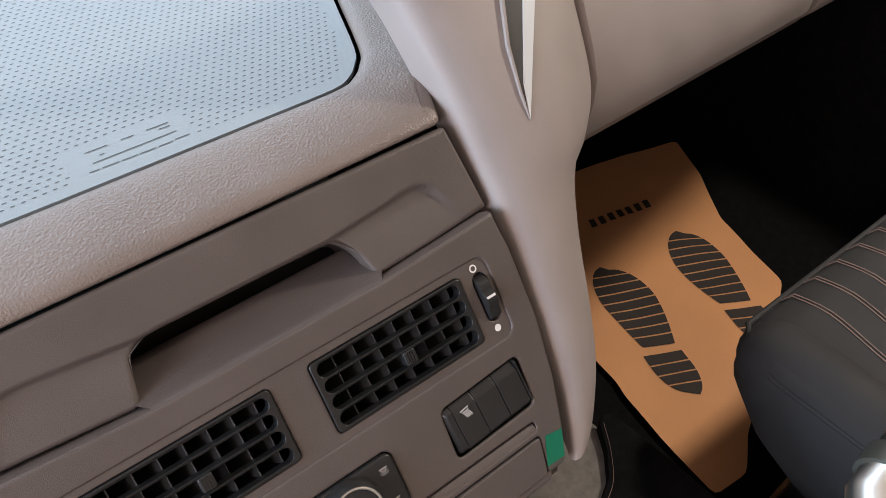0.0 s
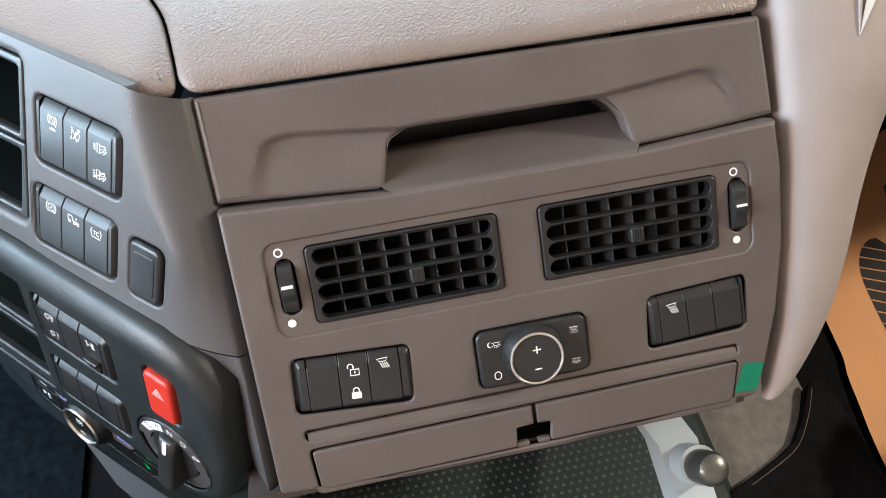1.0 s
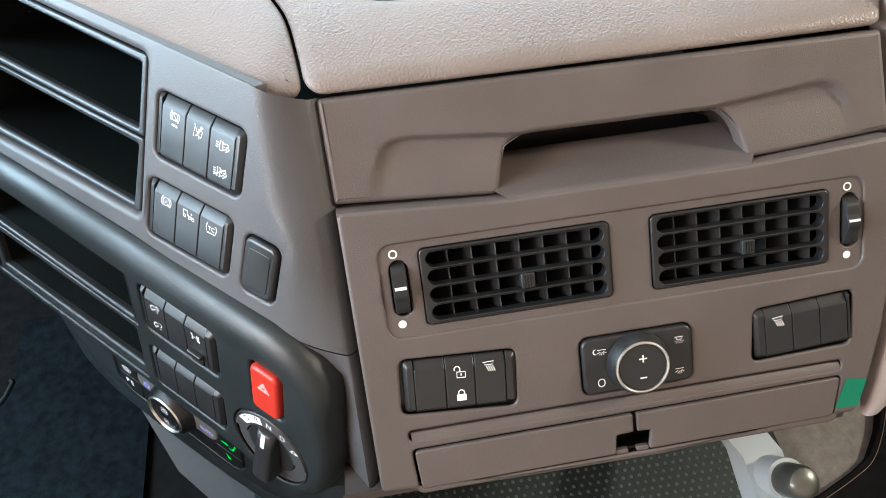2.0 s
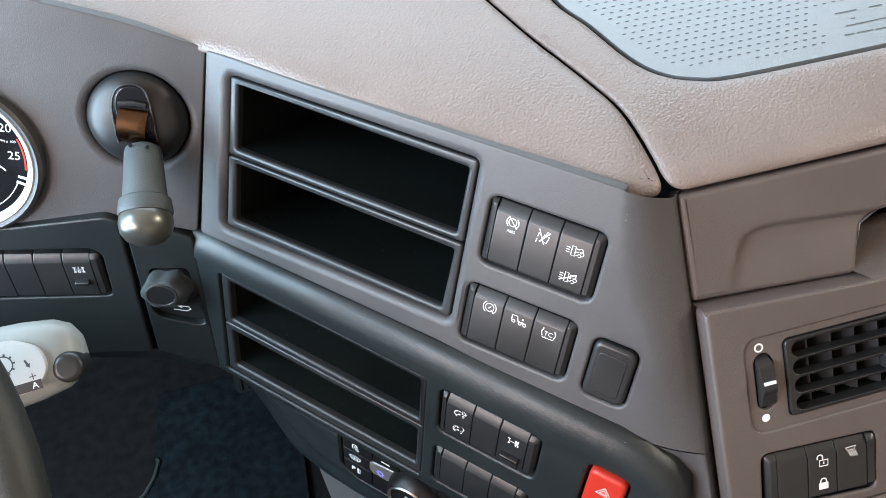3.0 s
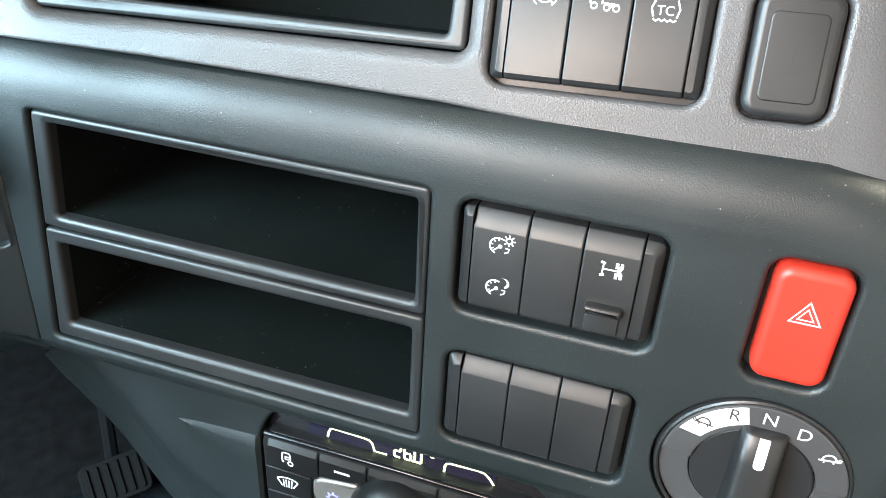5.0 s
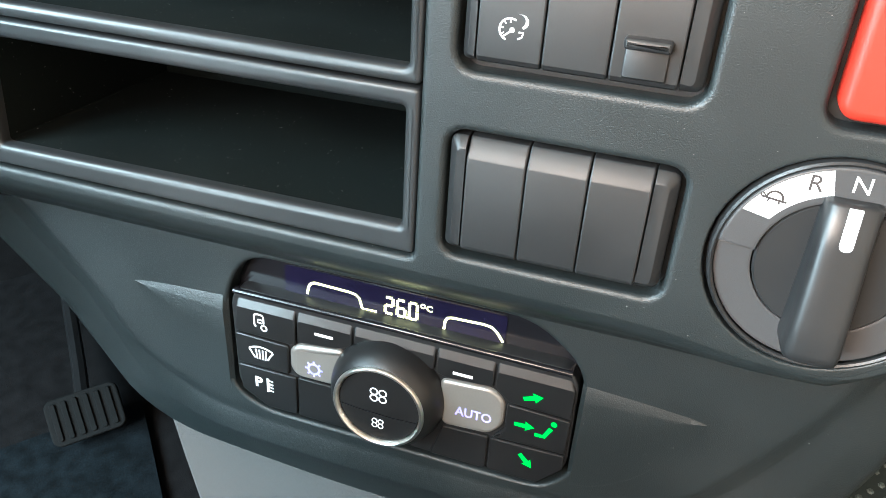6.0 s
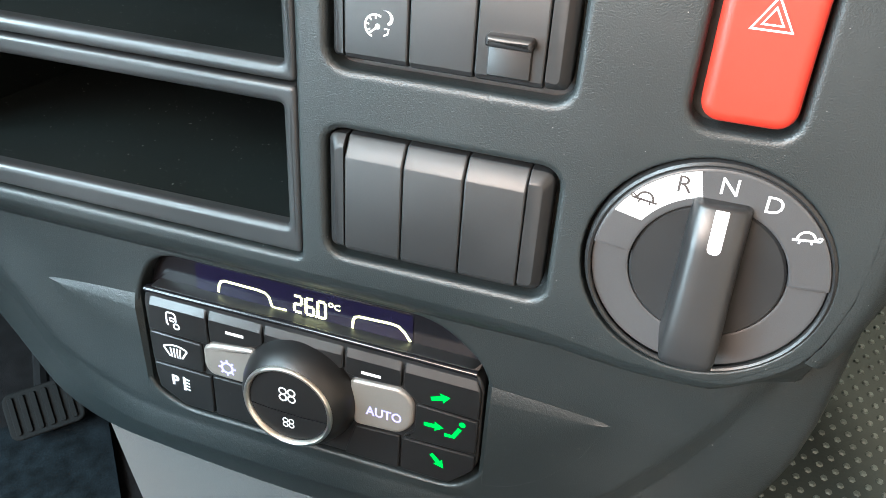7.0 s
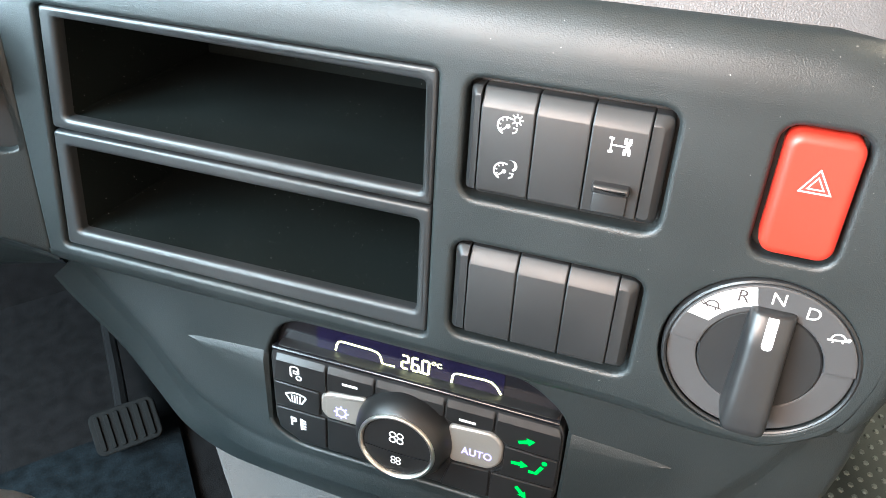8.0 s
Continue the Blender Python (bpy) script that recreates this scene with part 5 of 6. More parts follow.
part("knob_ring", lathe([(19.9, 13.0), (19.5, 14.4), (18.6, 14.8), (17.7, 14.3), (17.4, 12.8)], 56, cx=164.5, cy=-104.5, cap=False), M_CHROME, kn, "satin chrome ring")
part("knob_face", lathe([(17.5, 12.5), (17.0, 13.3), (0.0, 13.5)], 48, cx=164.5, cy=-104.5), M_SWITCH, kn)
bm = bmesh.new()
line(bm, [(162, -98), (168, -98)], 1.1, 13.7)
line(bm, [(165, -95.2), (165, -100.8)], 1.1, 13.7)
line(bm, [(162.2, -112.5), (167.2, -112.5)], 1.1, 13.7)
part("plus_and_minus", bm, M_WHITE, kn)

# ---- drawer and flaps ----


def in_poly(p, poly):
    c = False
    for a, b in zip(poly, poly[1:] + poly[:1]):
        if (a[1] > p[1]) != (b[1] > p[1]) and p[0] < (b[0] - a[0]) * (p[1] - a[1]) / (b[1] - a[1]) + a[0]:
            c = not c
    return c


def seg_dist(x, y, a, b):
    p, q = Vector((x - a[0], y - a[1])), Vector((b[0] - a[0], b[1] - a[1]))
    k = min(1.0, max(0.0, p.dot(q) / max(q.dot(q), 1e-9)))
    return (p - q * k).length


dr = thing("dash_drawer", FV @ Matrix.Translation((0, 0, -0.012)), "taupe dashboard drawer front with a handle cut-out", "drawer")
d_out = rounded([(-33.5, 107.8), (357.5, 105.3), (365, 35), (313, 31.3), (261, 28.6), (258, 31.5), (252, 53), (240, 65.5), (101, 67.2), (87.5, 61), (80, 31.5), (77, 28.6), (21, 33), (-32.5, 37)], [3, 3, 3, 8, 2, 2, 10, 10, 8, 8, 2, 2, 8, 3], 4)
arch_l = rounded([(-7, 15), (-6, 46), (1, 69), (9, 76), (22, 77.5), (45, 75.3), (104, 69), (104, 15)], [2, 10, 8, 6, 8, 8, 2, 2], 4)
arch_r = rounded([(226, 15), (226, 69), (284, 74), (312, 76.8), (325, 73), (333, 62), (340, 46), (341, 15)], [2, 2, 8, 8, 6, 8, 10, 2], 4)


def hollow(x, y):
    """Depth of the shallow hand hollows under the two arches."""
    for pl in (arch_l, arch_r):
        if in_poly((x, y), pl):
            d = min(seg_dist(x, y, a, b) for a, b in zip(pl, pl[1:] + pl[:1]))
            k = min(1.0, d / 5.0)
            return 4.2 * k * k * (3 - 2 * k) * min(1.0, max(0.0, (y - 31) / 32))
    return 0.0


bm = bmesh.new()
out = d_out if area(d_out) > 0 else d_out[::-1]
rings = fill(bm, [offset(out, -4.2)])
prev = rings[0]
skin = list(bm.faces)
old = set(bm.verts)
for o, z in ((-3.4, 0), (-1.8, -0.5), (-0.6, -1.6), (0, -3.4), (0, -16)):
    cur = ring(bm, lift(offset(out, o), z))
    bridge(bm, prev, cur)
    prev = cur
cut_x = [-30 + 4 * k for k in range(34)] + [104 + 12 * k for k in range(10)] + [226 + 4 * k for k in range(34)]
for co, no in [((x, 0, 0), (1, 0, 0)) for x in cut_x] + [((0, y, 0), (0, 1, 0)) for y in [30 + 2 * k for k in range(26)]]:
    geo = list({v for f in skin for v in f.verts}) + list({e for f in skin for e in f.edges}) + skin
    skin = [f for f in bmesh.ops.bisect_plane(bm, geom=geo, plane_co=co, plane_no=no)["geom"] if isinstance(f, bmesh.types.BMFace)]
for v in bm.verts:
    if v.co.z > -15:
        v.co.z -= hollow(v.co.x, v.co.y)
part("front", bm, M_BROWN, dr, sharp=40)
lip = [(77.5, 29), (80.5, 33), (87.5, 60), (101, 66.8), (170, 66.3), (240, 65), (251.5, 53), (257.5, 33), (260, 29)]
part("edge_return", strip(lip, [(0.6, -3.6), (1.2, -5), (1.5, -7)]), M_BROWN, dr)
# taupe wall darkened: the shade inside the cut-out is put into its colour
part("inner_wall", strip(lip, [(1.5, -7), (2.0, -14), (2.0, -52)]), M_DRAWER_SHADE, dr, "inner wall with shade put into its colour")
# added black strip that stands for the shade under the lip
part("lip_shade_strip", strip(lip[2:7], [(2.2, -13.5), (3, -30), (3, -78)]), M_BLACK, dr)
fl = thing("flap_cover", FV, "taupe hinged storage flap under the vent panel", "flap", "storage flaps")
part("catch", pillow(rect(144.6, -178.2, 154.5, -174.6, 1.2), -5, -0.6, 0.8), M_BROWN, fl)
part("cover", panel(rounded([(-3.2, -147.6), (159, -146.6), (159, -161), (146.0, -161.8), (144.6, -177), (-1.4, -178)], [3, 1.5, 1, 1, 2, 4], 3), [], 1.2, 4, z=0.8), M_BROWN, fl)
fl = thing("flap_cover", FV, "taupe hinged storage flap under the vent panel", "flap", "storage flaps")
part("catch", pillow(rect(161, -178.0, 170.6, -174.4, 1.2), -5, -0.6, 0.8), M_BROWN, fl)
part("cover", panel(rounded([(162, -146.6), (320.8, -145.2), (315, -176), (170.4, -177), (172.6, -161.8), (162, -161)], [1.5, 3, 4, 2, 1, 1], 3), [], 1.2, 4, z=0.8), M_BROWN, fl)

# ---- under and behind the dashboard ----
shell("deck", box(0.84, -0.02, 0.80, XR, YF, 0.845), M_BLACK, "black dashboard top on the passenger side", "dashboard top")
shell("bulkhead", box(XL, 0.55, 0.0, XR, 0.60, 0.80), M_CARPET, "black carpeted footwell bulkhead", "wall")
shell("underside", box(0.80, -0.10, 0.70, XR, 0.55, 0.74), M_CARPET, "black underside of the passenger dashboard", "panel")
shell("door_panel", box(XR - 0.14, -1.2, 0.0, XR - 0.002, 0.55, 0.80), M_CARPET, "black lower door panel", "door")
bm = bmesh.new()
sec = [(0.10, 0.0), (0.12, 0.22), (0.16, 0.285), (0.22, 0.30), (0.66, 0.30), (0.72, 0.285), (0.745, 0.25)]
shell("engine_tunnel", loft([[(x, y, z) for x, z in sec] for y in (-1.5, -0.8, -0.5, -0.3, 0.1, 0.5)], False, False, False, bm), M_RUBBER, "dark rubber covered engine tunnel", "tunnel")
sec = [(0.735, 0.262), (0.80, 0.268), (0.868, 0.262), (0.885, 0.24), (0.90, 0.0)]
shell("tunnel_carpet", loft([[(x, y, z) for x, z in sec] for y in (-1.5, -0.8, -0.3, 0.1, 0.5)], False, False, False), M_FUZZ, "grey felt carpet on the tunnel flank", "carpet")
boot = thing("tunnel_cover", Matrix.Identity(4), "black carpet cover with a stitched edge on the tunnel flank", "carpet")
bo = rounded([(0.870, -0.240), (0.886, -0.235), (0.896, -0.243), (0.904, -0.363), (0.91, -0.60), (0.70, -0.60), (0.72, -0.345), (0.752, -0.334), (0.793, -0.318), (0.822, -0.303), (0.850, -0.272)], 0.006, 3)
bo = bo if area(bo) > 0 else bo[::-1]
part("cover", loft([lift(bo, 0.24), lift(bo, 0.276), lift(offset(bo, -0.002), 0.279), lift(offset(bo, -0.006), 0.280)], False, True), M_CARPET, boot, scale=1)
part("stitch_line", pipe(smooth_path([(0.752, -0.342, 0.2804), (0.793, -0.326, 0.2804), (0.824, -0.310, 0.2804), (0.853, -0.278, 0.2804), (0.874, -0.246, 0.2804)], 5), 0.0003, 5), M_STITCH, boot, "light thread seam", scale=1)
# raised studs of the tunnel mat
studs = bmesh.new()
for i in range(56):
    for j in range(46):
        x, y = 0.19 + 0.0092 * i + (0.0046 if j % 2 else 0), -0.46 + 0.0082 * j
        if x < 0.70:
            z = 0.300 if x > 0.22 else 0.2985
            a = ring(studs, [(x + 0.0022 * math.cos(k * math.pi / 3), y + 0.0022 * math.sin(k * math.pi / 3), z) for k in range(6)])
            b = ring(studs, [(x + 0.0014 * math.cos(k * math.pi / 3), y + 0.0014 * math.sin(k * math.pi / 3), z + 0.0012) for k in range(6)])
            bridge(studs, a, b)
            studs.faces.new(b)
tagged(part("mat_studs", studs, M_STUD, scale=1), "small raised studs on the rubber tunnel mat", "studs", kind="stuff")

# ---- passenger side ----
seat = thing("passenger_seat", Matrix.Translation((1.240, -0.334, 0.0)), "black cloth passenger seat with light stitching", "seat")
loops = []
for z, gx, y0 in ((0.20, 0.20, -0.06), (0.30, 0.25, -0.01), (0.38, 0.275, 0.022), (0.43, 0.28, 0.022), (0.455, 0.27, 0.005), (0.462, 0.25, -0.03)):
    loops.append(lift(rect(-gx, -0.50, gx, y0, 0.07, 6), z))
cu = part("cushion", loft(loops, True, True), M_SEAT, seat, scale=1, sharp=80)
for k in range(8):
    for gap in (-0.0026, 0.0026):
        run = [0.42 * i / 28 for i in range(29)]
        pts = [(-0.170 + 0.046 * k + gap + 0.007 * math.sin(2 * math.pi * t / 0.21), 0.022 - t, 0.4545 + 0.0085 * min(1, t * 18) - 0.022 * max(0, 0.012 - t) / 0.012) for t in run]
        part("stitch_line", pipe(pts, 0.0007, 5), M_STITCH, cu, "light thread seam", scale=1)
part("side_bolster", pipe(smooth_path([(-0.232, -0.47, 0.425), (-0.232, -0.25, 0.425), (-0.232, -0.06, 0.424), (-0.225, -0.022, 0.418), (-0.20, -0.006, 0.40)], 4), [0.046] * 12 + [0.044, 0.040, 0.032, 0.022, 0.012], 18), M_SEAT, cu, scale=1, sharp=80)
part("piping", pipe([(-0.272, -0.45, 0.440), (-0.274, -0.05, 0.440), (-0.262, -0.01, 0.440), (-0.23, 0.018, 0.440), (0.23, 0.018, 0.440), (0.27, -0.04, 0.440)], 0.004, 8), M_SEAT, cu, scale=1)
part("backrest", loft([lift(rect(-0.25, -0.64, 0.25, -0.50, 0.06), 0.3), lift(rect(-0.26, -0.72, 0.26, -0.56, 0.06), 0.7), lift(rect(-0.22, -0.80, 0.22, -0.66, 0.06), 1.1)], True, True), M_SEAT, seat, scale=1, sharp=80)
part("seat_base", loft([lift(rect(-0.21, -0.46, 0.21, -0.07, 0.03), 0.0), lift(rect(-0.19, -0.44, 0.19, -0.09, 0.03), 0.215)], True, True), M_BLACK, seat, scale=1)

paper = thing("paper_floor_mat", Matrix.Identity(4), "brown kraft paper floor mat with printed shoe soles", "floor mat")
pm = rounded([(1.071, -0.346), (1.141, -0.3525), (1.20, -0.31), (1.40, -0.22), (1.543, -0.137), (1.595, 0.052), (1.675, 0.172), (1.729, 0.288), (1.60, 0.325), (1.45, 0.36), (1.28, 0.22), (1.13, 0.06), (1.117, -0.025), (1.108, -0.105), (1.098, -0.131), (1.083, -0.225)], 0.012, 2)


def paper_z(x, y):
    """Gentle creases of the sheet."""
    return 0.006 + 0.006 * noise.noise(Vector((x * 5, y * 5, 0))) + 0.004 * noise.noise(Vector((x * 14, y * 9, 3))) + 0.004


def sheet(poly, lift_by, step=0.014):
    """A polygon cut into small faces that follow the paper's creases."""
    bm = bmesh.new()
    fill(bm, [poly])
    xs = [p[0] for p in poly]
    ys = [p[1] for p in poly]
    for axis, lo, hi in ((0, min(xs), max(xs)), (1, min(ys), max(ys))):
        k = lo + step
        while k < hi:
            co, no = ((k, 0, 0), (1, 0, 0)) if axis == 0 else ((0, k, 0), (0, 1, 0))
            bmesh.ops.bisect_plane(bm, geom=bm.verts[:] + bm.edges[:] + bm.faces[:], plane_co=co, plane_no=no)
            k += step
    for v in bm.verts:
        v.co.z = paper_z(v.co.x, v.co.y) + lift_by
    return bm


part("sheet", sheet(pm, 0.0, 0.02), M_PAPER, paper, scale=1, sharp=60)


def sole(tx, ty, hx, hy, mirror):
    """A printed shoe sole: dark bands with paper showing between."""
    t, h = Vector((tx, ty)), Vector((hx, hy))
    d = (h - t)
    n = Vector((-d.y, d.x)).normalized() * mirror

    def half(s):
        if s < 0.64:
            a = math.sqrt(max(0.0, 1 - ((s - 0.27) / 0.272) ** 2)) if s < 0.27 else 1 - 0.45 * ((s - 0.27) / 0.37) ** 1.5
            return 0.053 * a, 0.004 * math.sin(s * 5)
        return 0.036 * math.sqrt(max(0.0, 1 - (max(0, s - 0.78) / 0.22) ** 2)), -0.004

    bands = [(0.0, 0.065), (0.075, 0.135), (0.145, 0.205), (0.215, 0.275), (0.285, 0.345), (0.355, 0.415), (0.425, 0.485), (0.495, 0.555), (0.565, 0.635), (0.69, 0.76), (0.77, 0.835), (0.845, 0.91), (0.92, 0.992)]
    for a, b in bands:
        l, r = [], []
        for i in range(6):
            s = a + (b - a) * i / 5
            w, o = half(s)
            for side, out in ((1, l), (-1, r)):
                ss = s + 0.02 * side * mirror
                p = t + d * ss + n * (o + side * max(w, 0.004))
                out.append((p.x, p.y))
        poly = l + r[::-1]
        if area(poly) < 0:
            poly = poly[::-1]
        part("sole_band", sheet(poly, 0.0012, 0.02), M_INK, paper, scale=1)


sole(1.290, 0.100, 1.198, -0.205, 1)
sole(1.490, 0.075, 1.385, -0.225, -1)
for k in range(7):
    x, y = 1.360 + 0.0225 * k, 0.212 - 0.0047 * k
    part("print_bar", sheet([(x, y - 0.012), (x + 0.013, y - 0.0155), (x + 0.022, y + 0.006), (x + 0.009, y + 0.0095)], 0.0016, 0.02), M_INK, paper, scale=1)

lev = thing("parking_lever", Matrix.Translation((-0.010, 0.022, 0)), "light grey lever with a metal capped tube on the tunnel", "lever")
part("arm", loft([[(0.612, -0.27, 0.40), (0.655, -0.27, 0.40), (0.655, -0.25, 0.385), (0.612, -0.25, 0.385)], [(0.618, -0.36, 0.448), (0.656, -0.36, 0.448), (0.656, -0.34, 0.42), (0.618, -0.34, 0.42)], [(0.620, -0.43, 0.435), (0.654, -0.43, 0.435), (0.654, -0.41, 0.40), (0.620, -0.41, 0.40)], [(0.624, -0.46, 0.295), (0.650, -0.46, 0.295), (0.650, -0.43, 0.295), (0.624, -0.43, 0.295)]], True, True), M_LIGHTGREY, lev, scale=1, sharp=50)
part("socket", pipe([(0.640, -0.375, 0.435), (0.640, -0.392, 0.468)], 0.0178, 24), M_LIGHTGREY, lev, scale=1)
part("cap", pipe([(0.640, -0.392, 0.466), (0.640, -0.404, 0.489), (0.640, -0.4065, 0.4935), (0.640, -0.4078, 0.4962), (0.640, -0.4082, 0.497)], [0.0152, 0.0150, 0.0128, 0.0085, 0.003], 28), M_STEEL, lev, "brushed metal cap", scale=1)
tube = thing("seat_tube", Matrix.Identity(4), "satin silver tube handle beside the passenger seat", "handle")
part("tube", pipe([(0.74, -0.640, 0.30), (0.765, -0.575, 0.56), (0.80, -0.545, 0.60), (0.95, -0.530, 0.62)], 0.030, 20), M_CHROME, tube, scale=1, sharp=60)
part("collar", pipe([(0.815, -0.542, 0.602), (0.835, -0.540, 0.605)], 0.0325, 20), M_STEEL, tube, scale=1)

# ---- driver side ----
st = thing("driver_seat", Matrix.Translation((-0.36, -0.62, 0.0)), "dark driver seat with a grey padded armrest", "seat")
part("cushion", loft([lift(rect(-0.24, -0.30, 0.24, 0.10, 0.06, 5), z) for z in (0.25, 0.40)] + [lift(rect(-0.22, -0.28, 0.22, 0.08, 0.06, 5), 0.46)], True, True), M_SEAT, st, scale=1, sharp=80)
part("seat_base", loft([lift(rect(-0.2, -0.25, 0.2, 0.05, 0.03), z) for z in (0.0, 0.26)], True, True), M_BLACK, st, scale=1)
part("armrest", pipe([(0.16, -0.28, 0.44), (0.19, 0.10, 0.46), (0.215, 0.30, 0.475), (0.225, 0.37, 0.478), (0.23, 0.41, 0.476), (0.2325, 0.432, 0.472), (0.234, 0.442, 0.468)], [0.055, 0.062, 0.066, 0.062, 0.05, 0.030, 0.008], 24), M_GREYBODY, st, "grey padded armrest", scale=1, sharp=80)
dm = thing("carpet_mat", Matrix.Identity(4), "blue-black carpet mat in the driver footwell", "floor mat")
M_MATBLUE = material("blue_black_carpet", (0.0052, 0.0074, 0.0092), 0.95, grain=1.0, grain_scale=500, tone=0.5, tone_scale=70, specular=0.06)
edge = [(-0.09, -0.45), (-0.075, 0.25), (-0.30, 0.25), (-0.305, 0.135)] + [(-0.40 + 0.10 * math.cos(a), 0.145 + 0.095 * math.sin(a)) for a in [radians(-8 - 16 * i) for i in range(11)]] + [(-0.60, 0.14), (-0.60, -0.45)]
bm = bmesh.new()
fill(bm, [edge[::-1]], 0.010)
part("carpet", bm, M_MATBLUE, dm, scale=1)
part("binding", pipe([(x, y, 0.012) for x, y in edge[3:15]], 0.0032, 6), M_RUBBER, dm, "dark bound edge", scale=1)

pd = thing("pedal", Matrix.Translation((-0.128, 0.217, 0.052)) @ Matrix.Rotation(radians(38), 4, "X"), "ribbed black rubber accelerator pedal", "pedal")
pad_ = part("pad", pillow(rect(-37, -24, 37, 26, 9), -9, 0, 2), M_PEDAL, pd)
for k in range(6):
    part("rib", pillow(rect(-31 + 11 * k, -19, -25.5 + 11 * k, 21, 2), -0.5, 2.6, 0.8), M_PEDAL, pad_)
part("arm", pipe([(0, 10, -8), (0, 60, -60), (0, 200, -180)], 8, 8), M_BLACK, pd)

wheel_m = Matrix.Translation((-0.345, -0.26, 0.79)) @ Matrix.Rotation(radians(35), 4, "X")
sw = thing("steering_wheel", wheel_m, "dark leather steering wheel with a thick rim", "steering wheel")
bm = bmesh.new()
rings = []
for i in range(72):
    a = 2 * math.pi * i / 72
    rings.append([((0.225 + 0.0175 * math.cos(b)) * math.cos(a), (0.225 + 0.0175 * math.cos(b)) * math.sin(a), 0.0155 * math.sin(b)) for b in [2 * math.pi * j / 14 for j in range(14)]])
part("rim", loft(rings + [rings[0]], False, False, True, bm), M_RIM, sw, scale=1, sharp=80)
part("hub", lathe([(0.075, -0.03), (0.08, -0.012), (0.07, 0.004), (0.0, 0.01)], 32), M_BLACK, sw, scale=1)
for a in (20, 160, 235, 305):
    c, d = math.cos(radians(a)), math.sin(radians(a))
    part("spoke", pipe([(0.06 * c, 0.06 * d, -0.01), (0.15 * c, 0.15 * d, -0.006), (0.222 * c, 0.222 * d, 0)], [0.022, 0.016, 0.013], 10), M_BLACK, sw, scale=1)
part("column", pipe([(0, 0, -0.03), (0, 0.03, -0.20), (0, 0.10, -0.42)], [0.05, 0.065, 0.07], 20), M_BLACK, sw, scale=1)

sm = frame_of((-0.127, -0.156, 0.755), (1.0, 0.10, -0.05), (0, 0.8, 0.6), (0.05, -0.62, 0.78))
sk = thing("column_stalk", sm, "light grey steering column stalk with a white printed face", "stalk")
loops = []
for x, hy, hz in ((-150, 15, 12), (-120, 20, 15), (-80, 26, 18), (-30, 27, 19), (-5, 25, 18), (12, 22, 16), (21, 17, 12), (26, 9, 6)):
    loops.append([(x, hy * math.cos(a) * abs(math.cos(a)) ** -0.25 if abs(math.cos(a)) > 1e-3 else 0, hz * math.sin(a) * (abs(math.sin(a)) ** -0.25 if abs(math.sin(a)) > 1e-3 else 1)) for a in [2 * math.pi * i / 24 for i in range(24)]])
body_s = part("stalk_body", loft(loops, True, True), M_STALK, sk, sharp=80)
part("end_button", pillow(circle(18, -9, 9.5, 28), -2, 17, 3.5), M_BLACK, body_s, "black end button")
face = rounded([(-118, -16), (-2, -17), (9, -6), (7, 8), (-8, 17), (-118, 17)], 6, 4)
fc = part("printed_face", pillow(face, 12, 19.6, 0.6), M_STALKFACE, body_s, "white printed face")
bm = bmesh.new()
sx = 33
line(bm, circle(-48 + sx, 3, 5.2, 24), 0.8, 19.7, True)
for k in range(10):
    c, d = math.cos(k * math.pi / 5), math.sin(k * math.pi / 5)
    line(bm, [(-48 + sx + 5.4 * c, 3 + 5.4 * d), (-48 + sx + 6.8 * c, 3 + 6.8 * d)], 1.2, 19.7)
arrow(bm, -35 + sx, 0, -70, 19.7, 0.55)
arrow(bm, -60 + sx, 8, 110, 19.7, 0.55)
line(bm, [(-36 + sx, -8), (-32 + sx, -8)], 0.6, 19.7)
line(bm, [(-34 + sx, -6), (-34 + sx, -10)], 0.6, 19.7)
part("face_symbols", bm, M_DIAL, fc)
bm = bmesh.new()
blot(bm, [(-62 + sx, -16.4), (-30 + sx, -16.4), (-30 + sx, -10.6), (-62 + sx, -10.6)], 19.7)
part("dark_label", bm, M_INK, fc)
part("label_letter", letters("A", 5.6, -34 + sx, -13.6, 19.76), M_WHITE, fc)

# trailer brake lever
tl = thing("trailer_brake_lever", FIU, "dark hand lever in a round socket with a metal cap", "lever")
dome = part("socket", lathe([(37.2, -10), (37.0, -1), (34.5, 3.5), (29, 7.5), (21, 10.2), (11, 11.6), (0, 12)], 48, cx=-46, cy=16), M_BLACK, tl, sharp=60)
part("slot", pillow(rounded([(-60, 34), (-55, 46), (-41, 48), (-34, 38), (-29, 4), (-52, 0)], 7, 4), 6, 12.8, 0.8), M_GLOSS, dome)
part("slot_edge", pipe(smooth_path([(-57, 2, 12.2), (-61, 30, 12.6), (-56, 45, 11.4), (-43, 48, 11.0), (-35, 39, 12.0), (-29, 6, 12.6)], 6), 1.1, 8), M_BLACK, dome)
part("drum", lathe([(0.01, -10.5), (16.5, -10.5), (16.5, 10.5), (0.01, 10.5)], 36), M_BRONZE, tl, "worn bronze drum").matrix_local = Matrix.Translation((-0.0455, 0.0165, 0.0035)) @ Matrix.Rotation(radians(86), 4, "Y") @ Matrix.Rotation(radians(4), 4, "X")
part("slot_ridge", pipe([(-56, 33.5, 13.4), (-46, 35.2, 14.2), (-36.5, 34, 13.6)], 2.1, 8), M_BLACK, dome)
axis_a, axis_b = Vector((-39.3, 1.5, 14)), Vector((-27.7, -45, 62.5))


def along(f):
    return tuple(axis_a.lerp(axis_b, f))


